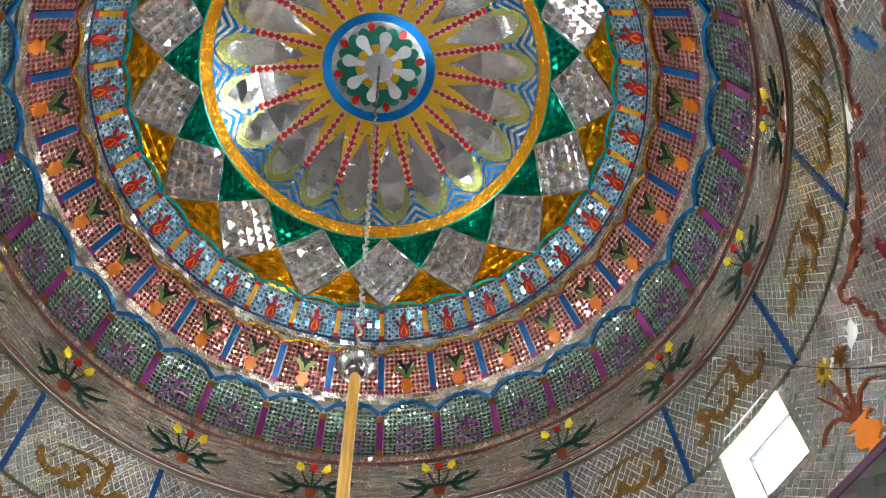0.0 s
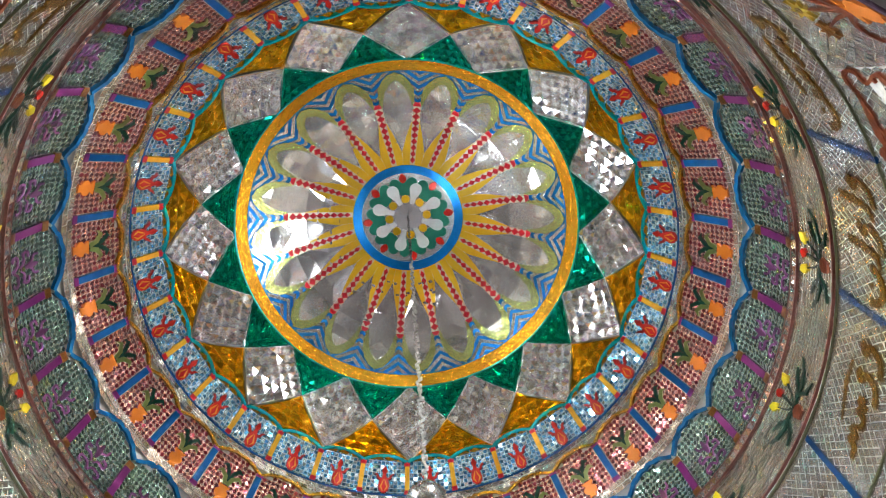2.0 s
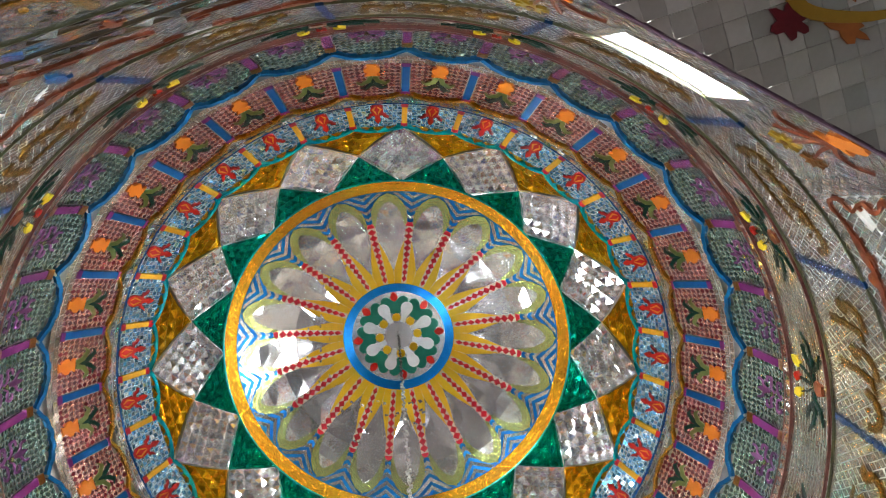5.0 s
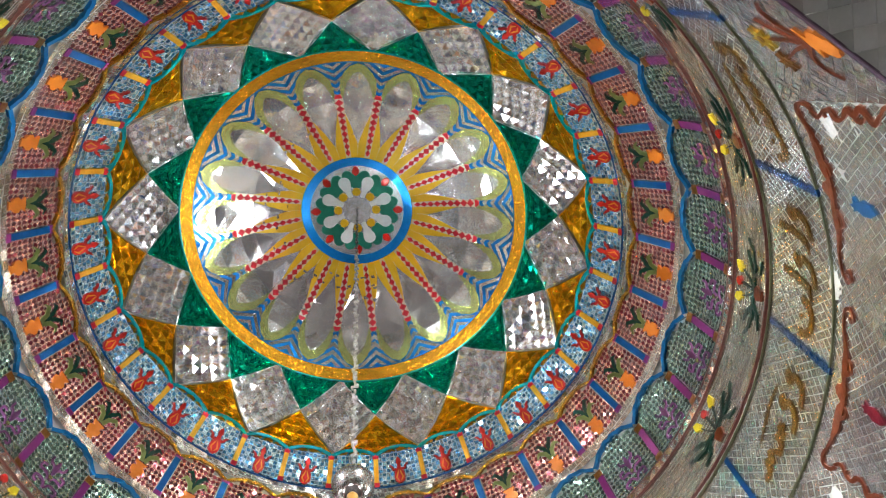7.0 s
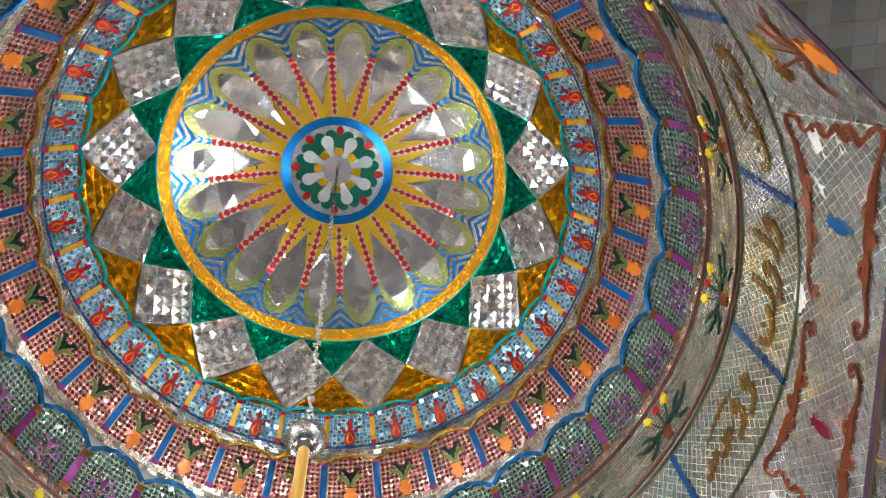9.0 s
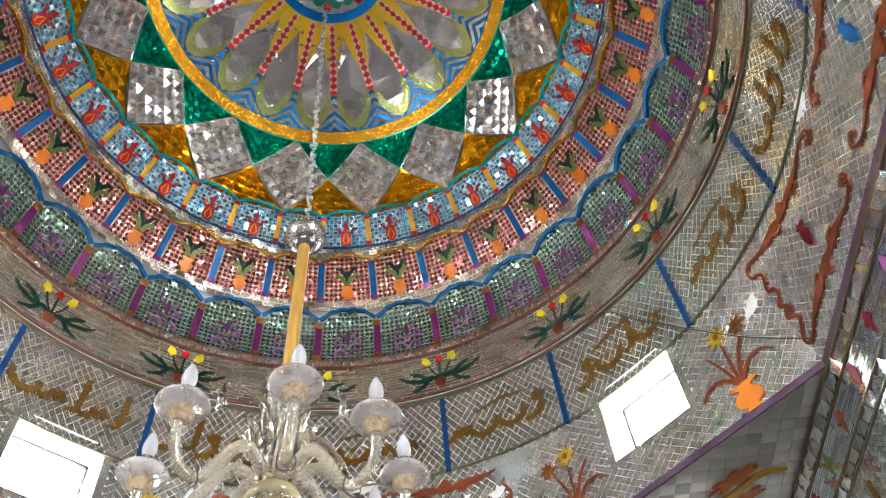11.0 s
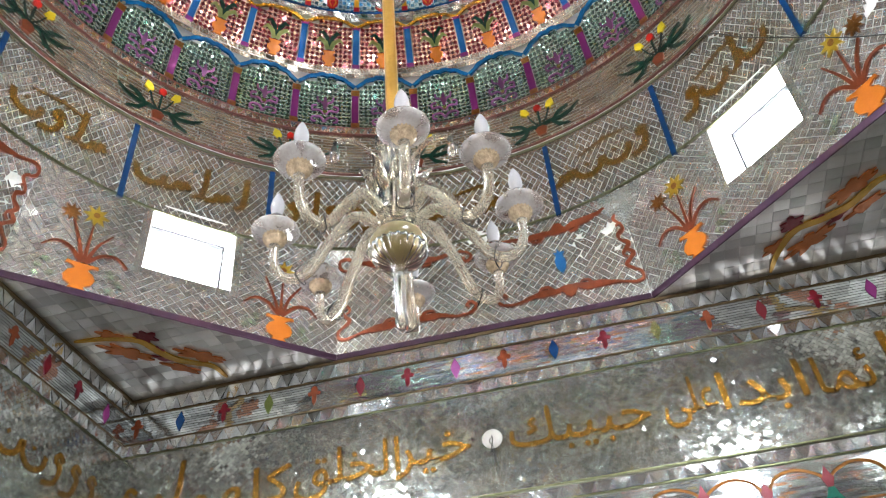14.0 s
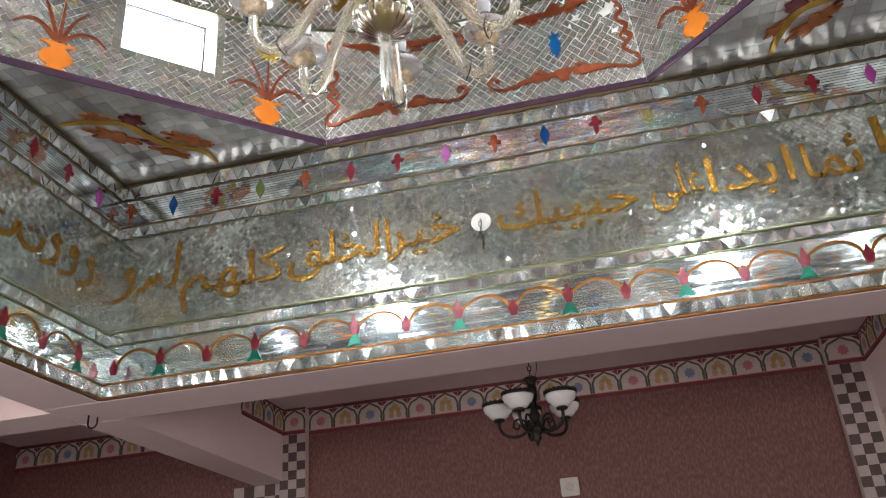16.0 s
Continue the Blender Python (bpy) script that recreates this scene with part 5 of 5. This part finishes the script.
for sx in (-1, 1):
    for nm, a0, a1 in (("arm_y", BEAM_OUT, FAR), ("arm_y", -HALL, -BEAM_OUT)):
        bm = bmesh.new()
        xa, xb = sorted((sx * (S + 0.09), sx * BEAM_OUT))
        box(bm, xa, xb, a0 + 0.001, a1 - 0.001, Z_BEAM - 0.002, Z_CEIL + 0.05)
        tagged(new("beam_arm", finish("beam_arm", bm, M["pink_paint"])), "pale pink painted concrete beam", "beam", kind="structure")
    for sy in (-1, 1):
        bm = bmesh.new()
        xa, xb = sorted((sx * (BEAM_OUT + 0.001), sx * (HALL - 0.001)))
        ya, yb = sorted((sy * (S + 0.09), sy * BEAM_OUT))
        box(bm, xa, xb, ya, yb, Z_BEAM - 0.002, Z_CEIL + 0.05)
        tagged(new("beam_arm", finish("beam_arm", bm, M["pink_paint"])), "pale pink painted concrete beam", "beam", kind="structure")
for nm, x0, x1, y0, y1 in (("ceiling", -HALL - 0.2, HALL + 0.2, BEAM_OUT, FAR + 0.2), ("ceiling", -HALL - 0.2, HALL + 0.2, -HALL - 0.2, -BEAM_OUT),
                           ("ceiling", BEAM_OUT, HALL + 0.2, -BEAM_OUT, BEAM_OUT), ("ceiling", -HALL - 0.2, -BEAM_OUT, -BEAM_OUT, BEAM_OUT)):
    bm = bmesh.new()
    box(bm, x0, x1, y0, y1, Z_CEIL, Z_CEIL + 0.2)
    tagged(new(nm, finish(nm, bm, M["pink_paint"])), "pale pink painted flat ceiling", "ceiling", kind="structure")
# roof over the square round the drum
for nm, x0, x1, y0, y1 in (("roof", -BEAM_OUT, BEAM_OUT, S + 0.4, BEAM_OUT + 0.6), ("roof", -BEAM_OUT, BEAM_OUT, -BEAM_OUT - 0.6, -S - 0.4)):
    bm = bmesh.new()
    box(bm, x0, x1, y0, y1, Z_LEDGE + 0.301, Z_LEDGE + 0.34)
    tagged(new(nm, finish(nm, bm, M["roof"])), "grey cement roof round the drum", "roof", kind="structure")
walls = dict(wall_far=(-HALL - 0.2, HALL + 0.2, FAR, FAR + 0.2), wall_back=(-HALL - 0.2, HALL + 0.2, -HALL - 0.2, -HALL),
             wall_left=(-HALL - 0.2, -HALL, -HALL, FAR), wall_right=(HALL, HALL + 0.2, -HALL, FAR))
HALL_WALL = {}
for nm, (x0, x1, y0, y1) in walls.items():
    bm = bmesh.new()
    box(bm, x0, x1, y0, y1, 0, Z_CEIL + 0.2)
    HALL_WALL[nm] = tagged(new(nm, finish(nm, bm, M["wallpaper"])), "maroon grained wallpaper wall", "wall", kind="structure")

# border paper of painted arches, chequered strips
FR0, FR1 = 3.288, 3.484


def arch_border(parent, sh, a0, a1, seed):
    """A run of painted arches along the top of a wall."""
    n = max(1, round((a1 - a0) / 0.222))
    w = (a1 - a0) / n
    b2 = bmesh.new()
    sh.poly(b2, [(a0, FR0), (a1, FR0), (a1, FR1), (a0, FR1)], 0.0, 0.004)
    strip = part("border_paper", b2, M["cream"], parent, "cream border paper with painted arches")
    for z, m, t in ((FR0 - 0.012, "maroon_border", 0.03), (FR0 + 0.005, "rose_border", 0.008), (FR1 - 0.006, "maroon_border", 0.018)):
        b2 = bmesh.new()
        sh.band(b2, [(a0, z), (a1, z)], t, 0.0, 0.008)
        part("border_line", b2, M[m], strip)
    for i in range(n):
        c = a0 + w * (i + 0.5)
        b2 = bmesh.new()
        line = [(c - w * 0.46, FR0 + 0.008), (c - w * 0.46, FR0 + 0.089), (c - w * 0.36, FR0 + 0.134), (c - w * 0.15, FR0 + 0.158), (c, FR0 + 0.178), (c + w * 0.15, FR0 + 0.158), (c + w * 0.36, FR0 + 0.134), (c + w * 0.46, FR0 + 0.089), (c + w * 0.46, FR0 + 0.008)]
        sh.band(b2, line, 0.016, 0.003, 0.007)
        part("painted_arch", b2, M["olive_border"], strip)
        b2 = bmesh.new()
        for s in (-1, 1):
            sh.poly(b2, [(c + s * w * 0.47, FR0 + 0.012), (c + s * w * 0.43, FR0 + 0.012), (c + s * w * 0.40, FR0 + 0.065), (c + s * w * 0.47, FR0 + 0.073)], 0.003, 0.0062)
            sh.poly(b2, [(c + s * w * 0.49, FR0 + 0.138), (c + s * w * 0.30, FR0 + 0.174), (c + s * w * 0.49, FR0 + 0.180)], 0.003, 0.0062, 1)
        part("painted_spandrel", b2, [M["blue_border"], M["maroon_border"]], strip)
        b2 = bmesh.new()
        m = ("rose_border", "ochre_border", "slate_border", "ochre_border")[i % 4]
        if m == "ochre_border":
            for dx, dz in ((-0.033, 0.06), (0.033, 0.06), (-0.028, 0.115), (0.028, 0.115), (0, 0.15)):
                sh.poly(b2, [(c + dx + 0.024 * math.cos(t), FR0 + 0.81 * dz + 0.026 * math.sin(t)) for t in np.linspace(0, 5.4, 8)], 0.003, 0.0064)
        else:
            sh.poly(b2, [(c + 0.046 * math.cos(t) * (1 if k % 2 else 0.72), FR0 + 0.077 + 0.046 * math.sin(t) * (1 if k % 2 else 0.72)) for k, t in enumerate(np.linspace(0, 2 * math.pi, 17)[:-1])], 0.003, 0.0064)
        part("painted_flower", b2, M[m], strip)


def chequer(parent, sh, a0, cols, size, z0, z1, horizontal=False):
    """A strip of dark and cream squares, each a piece."""
    rows = int((z1 - z0) / size)
    for i in range(cols):
        for j in range(rows):
            b2 = bmesh.new()
            x, z = a0 + i * size, z1 - (j + 1) * size
            sh.poly(b2, [(x, z), (x + size, z), (x + size, z + size), (x, z + size)], 0.0, 0.005)
            part("chequer_square", b2, M["checker_dark" if (i + j) % 2 else "checker_light"], parent)


far_sh = flat((0, FAR, 0), (1, 0, 0), (0, 0, 1))
fw = HALL_WALL["wall_far"]
ARM_IN = S + 0.09
arch_border(fw, far_sh, -2.165, 2.095, 1)
for xa, xb in ((-ARM_IN, -2.165), (2.095, ARM_IN)):
    arch_border(fw, flat((0, FAR - 0.08, 0), (1, 0, 0), (0, 0, 1)), xa, xb, 4)
    bm = bmesh.new()
    box(bm, xa, xb, FAR - 0.078, FAR - 0.001, FR0 - 0.028, FR1)
    part("border_backing", bm, M["cream"], fw)
arch_border(fw, far_sh, -HALL, -BEAM_OUT, 2)
arch_border(fw, far_sh, BEAM_OUT, HALL, 3)
for xa, xb, first in ((-ARM_IN - 0.004, -2.165, -2.166 - 0.228), (2.095, ARM_IN + 0.004, 2.1)):      # shallow pilasters under the beam arms
    bm = bmesh.new()
    box(bm, xa, xb, FAR - 0.08, FAR - 0.001, 0.0, FR0 - 0.03)
    bmesh.ops.bevel(bm, geom=bm.edges[:], offset=0.004, segments=1, affect="EDGES")
    pil = tagged(new("pilaster", finish("pilaster", bm, M["cream"])), "shallow pilaster papered with dark and cream squares", "pilaster", kind="structure")
    chequer(pil, flat((0, FAR - 0.08, 0), (1, 0, 0), (0, 0, 1)), first, 3, 0.076, 1.9, FR0 - 0.03)
chequer(fw, far_sh, -ARM_IN - 0.48, 5, 0.095, 2.6, Z_BEAM - 0.005)
chequer(fw, far_sh, ARM_IN + 0.005, 5, 0.095, 2.6, Z_BEAM - 0.005)
# border paper turns on to the sides of the beam arms
arch_border(fw, flat((-ARM_IN, FAR, 0), (0, 1, 0), (0, 0, 1)), -0.9, -0.085, 7)
arch_border(fw, flat((ARM_IN, FAR, 0), (0, -1, 0), (0, 0, 1)), 0.085, 0.9, 8)

# square plate on the far wall
b2 = bmesh.new()
box(b2, -0.055, 0.09, FAR - 0.022, FAR, 2.515, 2.655)
bmesh.ops.bevel(b2, geom=b2.edges[:], offset=0.006, segments=2, affect="EDGES")
plate = thing("wall_plate", "square cream plastic cover plate on the wall", "cover plate")
part("cover", b2, M["plastic"], plate)
b2 = bmesh.new()
lathe(b2, [(0, 0.004), (0.03, 0.003), (0.034, 0)], 16)
o = part("knockout", b2, M["cream"], plate)
o.matrix_basis = pose(0.0175, FAR - 0.022, 2.585, 90)

# hooks under the beam crossing
b2 = bmesh.new()
tube(b2, [(0, 0, 0.002)] + [(0.03 - 0.03 * math.cos(t), 0, -0.05 - 0.03 * math.sin(t)) for t in np.linspace(0, math.pi, 8)] + [(0.06, 0, -0.02)], 0.006, 6)
hk = tagged(new("ceiling_hook", finish("ceiling_hook", b2, M["iron"], True)), "bent iron hook under the beam crossing", "hook")
hk.location = (-2.50, 2.50, Z_BEAM)

# ---------------------------------------------------------------- glass chandelier under the dome
CX, CY = 0.068, 0.022
ch = thing("chandelier", "clear glass eight-arm chandelier with unlit candle bulbs hanging from the dome", "chandelier", at=pose(CX, CY, 0.003))
b2 = bmesh.new()
n = 78
for i in range(n):
    z = 8.225 - (8.225 - 4.47) * i / n
    t = i * math.pi / 2 + 0.3 * math.sin(i)
    w = 0.007 if i < 24 else 0.009 + 0.003 * math.sin(i * 1.7)
    a = Vector((math.cos(t) * w, math.sin(t) * w, 0))
    k = 1 - i / n
    off = Vector((-CX * k, -CY * k, 0))
    tube(b2, [off + a + Vector((0, 0, z)), off + a * 1.2 + Vector((0, 0, z - 0.022)), off - a * 1.2 + Vector((0, 0, z - 0.027)), off - a + Vector((0, 0, z - 0.052))], 0.005 if i < 24 else 0.0065, 5, 0 if i < 24 else 1)
part("chain", b2, [M["iron"], M["wrap"]], ch, "dark chain wrapped in pale plastic further down", True)
b2 = bmesh.new()
lathe(b2, [(0.0, 4.46), (0.02, 4.455), (0.025, 4.42), (0.055, 4.40), (0.078, 4.36), (0.082, 4.325), (0.06, 4.30), (0.05, 4.275), (0.025, 4.26), (0.0, 4.26)], 24)
part("canopy", b2, M["chrome"], ch, "polished chrome cap", True)
b2 = bmesh.new()
lathe(b2, [(0.022, 4.27), (0.022, 3.50)], 16)
part("rod", b2, M["brass"], ch, "ochre lacquered rod", True)
b2 = bmesh.new()
prof = [(0.0, 3.56), (0.035, 3.56), (0.045, 3.52), (0.03, 3.46), (0.028, 3.36), (0.04, 3.33), (0.03, 3.30), (0.03, 3.24), (0.055, 3.20), (0.06, 3.16), (0.04, 3.12), (0.0, 3.12)]
lathe(b2, prof, 20)
part("stem", b2, M["glass"], ch, "", True)
b2 = bmesh.new()
for k in range(10):                      # upright leaves round the hub
    t = 2 * math.pi * k / 10
    pts = [(0.045, 3.20), (0.07, 3.26), (0.085, 3.30), (0.115, 3.325)]
    tube(b2, [(r * math.cos(t), r * math.sin(t), z) for r, z in pts], [0.018, 0.02, 0.016, 0.004], 6)
part("hub_leaves", b2, M["glass"], ch, "", True)
# ribbed amber bowl
b2 = bmesh.new()
rows = []
for r, z in ((0.076, 3.040), (0.081, 3.034), (0.080, 3.022), (0.071, 3.004), (0.054, 2.989), (0.034, 2.979), (0.017, 2.972), (0.012, 2.94)):
    rows.append([b2.verts.new(((r + 0.035 * r * math.cos(24 * 2 * math.pi * k / 144)) * math.cos(2 * math.pi * k / 144), (r + 0.035 * r * math.cos(24 * 2 * math.pi * k / 144)) * math.sin(2 * math.pi * k / 144), z)) for k in range(144)])
for a, b in zip(rows, rows[1:]):
    for k in range(144):
        b2.faces.new((a[k], a[(k + 1) % 144], b[(k + 1) % 144], b[k]))
part("bowl", b2, M["glass"], ch, "ribbed clear glass bowl", True)
b2 = bmesh.new()
lathe(b2, [(0.0, 3.115), (0.03, 3.112), (0.060, 3.098), (0.078, 3.072), (0.083, 3.050), (0.078, 3.032), (0.060, 3.012), (0.03, 2.996), (0.0, 2.99)], 36)
part("bowl_lining", b2, M["amber_bowl"], ch, "smoky amber glass ball in the bowl", True)
b2 = bmesh.new()
rows = []
for r, z in ((0.030, 3.20), (0.034, 3.27), (0.042, 3.36), (0.050, 3.44), (0.058, 3.49), (0.050, 3.495), (0.036, 3.44)):
    rows.append([b2.verts.new((r * (1 + 0.08 * math.cos(12 * 2 * math.pi * k / 96)) * math.cos(2 * math.pi * k / 96), r * (1 + 0.08 * math.cos(12 * 2 * math.pi * k / 96)) * math.sin(2 * math.pi * k / 96), z)) for k in range(96)])
for a, b in zip(rows, rows[1:]):
    for k in range(96):
        b2.faces.new((a[k], a[(k + 1) % 96], b[(k + 1) % 96], b[k]))
part("fluted_column", b2, M["glass"], ch, "fluted clear glass sleeve", True)
b2 = bmesh.new()
lathe(b2, [(0.012, 2.955), (0.016, 2.93), (0.0145, 2.82), (0.018, 2.79), (0.010, 2.77), (0.0, 2.765)], 16)
part("finial", b2, M["glass"], ch, "", True)
# eight arms
TURN = math.atan2(-1.70, 0.42)
arm_pts = spline([(0.045, 0, 3.13), (0.12, 0, 3.175), (0.19, 0, 3.09), (0.25, 0, 2.985), (0.31, 0, 2.97), (0.345, 0, 3.02), (0.35, 0, 3.105)], 7)
b2 = bmesh.new()
tube(b2, arm_pts, [0.0175 - 0.004 * i / len(arm_pts) for i in range(len(arm_pts))], 10)
arm_me = finish("arm", b2, M["arm_glass"], True)
b2 = bmesh.new()
lathe(b2, [(0.0, 3.10), (0.020, 3.10), (0.028, 3.118), (0.036, 3.126), (0.052, 3.129), (0.064, 3.135), (0.070, 3.144), (0.067, 3.152), (0.058, 3.156), (0.055, 3.153), (0.062, 3.149), (0.065, 3.144), (0.060, 3.139), (0.046, 3.135), (0.0, 3.134)], 32)
cup_me = finish("drip_cup", b2, M["cup"], True)
b2 = bmesh.new()
rows = [[b2.verts.new(((r + (0.0035 if k % 2 else 0)) * math.cos(2 * math.pi * k / 40), (r + (0.0035 if k % 2 else 0)) * math.sin(2 * math.pi * k / 40), z)) for k in range(40)]
        for r, z in ((0.014, 3.09), (0.024, 3.10), (0.031, 3.112), (0.032, 3.124))]
for a, b in zip(rows, rows[1:]):
    for k in range(40):
        b2.faces.new((a[k], a[(k + 1) % 40], b[(k + 1) % 40], b[k]))
collar_me = finish("fluted_collar", b2, M["collar"], True)
b2 = bmesh.new()
lathe(b2, [(0.0, 3.135), (0.016, 3.135), (0.016, 3.205), (0.0, 3.205)], 16)
sleeve_me = finish("candle_sleeve", b2, M["chrome"], True)
b2 = bmesh.new()
lathe(b2, [(0.012, 3.207), (0.018, 3.219), (0.021, 3.238), (0.018, 3.262), (0.010, 3.284), (0.003, 3.297), (0.0, 3.299)], 16)
bulb_me = finish("candle_bulb", b2, M["bulb"], True)
b2 = bmesh.new()
tube(b2, spline([(0.27, 0.012, 3.00), (0.28, 0.024, 2.97), (0.27, 0.018, 2.945), (0.26, -0.016, 2.955), (0.27, -0.018, 2.995)], 4), 0.002, 5)
wire_me = finish("wire_loop", b2, M["iron"], True)
b2 = bmesh.new()
lathe(b2, [(0.0, -0.005), (0.01, -0.012), (0.016, -0.035), (0.012, -0.06), (0.0, -0.075)], 10)
drop_me = finish("glass_drop", b2, M["glass"], True)
b2 = bmesh.new()
tube(b2, spline([(0.03, 0, 3.26), (0.08, 0, 3.34), (0.15, 0, 3.36), (0.22, 0, 3.32), (0.235, 0, 3.29)], 5), [0.012] + [0.009] * 19 + [0.005], 8)
branch_me = finish("upper_branch", b2, M["glass"], True)
for k in range(8):
    t = TURN + 2 * math.pi * k / 8 + radians((5, -1, -6, -12, -6, 0, -3, 1)[k])
    rot = Matrix.Rotation(t, 4, "Z")
    arm = part("arm", arm_me, None, ch)
    arm.matrix_basis = rot
    for nm, me, lab in (("drip_cup", cup_me, "frosted glass drip cup"), ("fluted_collar", collar_me, ""), ("candle_sleeve", sleeve_me, "chrome candle sleeve"), ("candle_bulb", bulb_me, "white frosted candle bulb")):
        o = part(nm, me, None, arm, lab)
        o.matrix_basis = Matrix.Translation((0.35, 0, 0))
    part("wire_loop", wire_me, None, arm, "black wire loop")
    if k % 2:
        br = part("upper_branch", branch_me, None, ch)
        br.matrix_basis = Matrix.Rotation(t, 4, "Z")
        o = part("glass_drop", drop_me, None, br)
        o.matrix_basis = Matrix.Translation((0.235, 0, 3.292))

# ---------------------------------------------------------------- small chandelier in the outer bay
hc = thing("hall_chandelier", "black iron chandelier with five milky upturned glass shades", "chandelier", at=pose(-0.06, 3.8, 0))
b2 = bmesh.new()
n = 12
for i in range(n):
    d = (Z_CEIL - 3.12) / n
    z = Z_CEIL - d * i
    a = Vector((0.012, 0, 0)) if i % 2 else Vector((0, 0.012, 0))
    tube(b2, [a + Vector((0, 0, z)), a + Vector((0, 0, z - d)), -a + Vector((0, 0, z - d)), -a + Vector((0, 0, z))], 0.004, 5)
tube(b2, spline([(0.02, 0, 3.30), (0.05, 0.01, 3.24), (0.045, 0.0, 3.17), (0.02, 0, 3.12)], 5), 0.003, 5)
part("chain", b2, M["iron"], hc, "", True)
b2 = bmesh.new()
lathe(b2, [(0.0, 3.135), (0.048, 3.13), (0.050, 3.115), (0.030, 3.10), (0.026, 3.08), (0.036, 3.06), (0.034, 3.0), (0.022, 2.96), (0.026, 2.90), (0.040, 2.87), (0.028, 2.84), (0.040, 2.81), (0.058, 2.785),
           (0.05, 2.76), (0.022, 2.74), (0.034, 2.72), (0.016, 2.70), (0.008, 2.68), (0.0, 2.665)], 18)
part("stem", b2, M["iron"], hc, "", True)
REACH, RIM = 0.24, 2.965
b2 = bmesh.new()
tube(b2, spline([(0.04, 0, 2.80), (0.09, 0, 2.755), (0.15, 0, 2.745), (0.21, 0, 2.765), (REACH, 0, 2.81), (REACH, 0, 2.87)], 6), 0.011, 8)
harm = finish("arm", b2, M["iron"], True)
b2 = bmesh.new()
tube(b2, spline([(0.05, 0, 2.79), (0.08, 0, 2.85), (0.13, 0, 2.855), (0.15, 0, 2.815), (0.12, 0, 2.795), (0.105, 0, 2.82)], 5), 0.008, 6)
hscroll = finish("scroll", b2, M["iron"], True)
b2 = bmesh.new()
lathe(b2, [(0.0, 2.855), (0.034, 2.856), (0.040, 2.866), (0.030, 2.876), (0.0, 2.878)], 16)
hcup = finish("cup", b2, M["iron"], True)
b2 = bmesh.new()
lathe(b2, [(0.026, RIM - 0.092), (0.050, RIM - 0.088), (0.066, RIM - 0.074), (0.070, RIM - 0.064), (0.088, RIM - 0.052), (0.100, RIM - 0.028), (0.104, RIM - 0.004),
           (0.100, RIM - 0.004), (0.094, RIM - 0.028), (0.082, RIM - 0.048), (0.062, RIM - 0.062), (0.0, RIM - 0.076)], 28)
hshade = finish("shade", b2, M["shade"], True)
b2 = bmesh.new()
lathe(b2, [(0.101, RIM - 0.008), (0.107, RIM - 0.010), (0.110, RIM + 0.002), (0.107, RIM + 0.012), (0.100, RIM + 0.012), (0.098, RIM)], 28, closed=True)
for i in range(20):
    t = 2 * math.pi * i / 20
    tube(b2, [(0.106 * math.cos(t + d), 0.106 * math.sin(t + d), RIM + z) for d, z in ((-0.13, 0.008), (0, 0.018), (0.13, 0.008))], 0.004, 5)
hrim = finish("rim", b2, M["iron"], True)
for k in range(5):
    arm = part("arm", harm, None, hc)
    arm.matrix_basis = Matrix.Rotation(0.646 + 2 * math.pi * k / 5, 4, "Z")
    part("scroll", hscroll, None, arm)
    part("cup", hcup, None, arm).matrix_basis = Matrix.Translation((REACH, 0, 0))
    part("shade", hshade, None, arm, "milky stepped glass bowl shade").matrix_basis = Matrix.Translation((REACH, 0, 0))
    part("rim", hrim, None, arm, "pierced dark iron rim").matrix_basis = Matrix.Translation((REACH, 0, 0))

# thin black cable slung along the drum
b2 = bmesh.new()
pts = []
for a, b, z in ((38, 0.03, 5.62), (44.6, 0.05, 5.60), (50, 0.06, 5.30), (56, 0.06, 4.98), (63, 0.06, 4.62), (70, 0.07, 4.30)):
    pts.append(drum_at(radians(a), z, b))
tube(b2, spline(pts, 5), 0.0035, 5)
tagged(new("cable", finish("cable", b2, M["iron"], True)), "thin black cable slung along the drum wall", "cable")
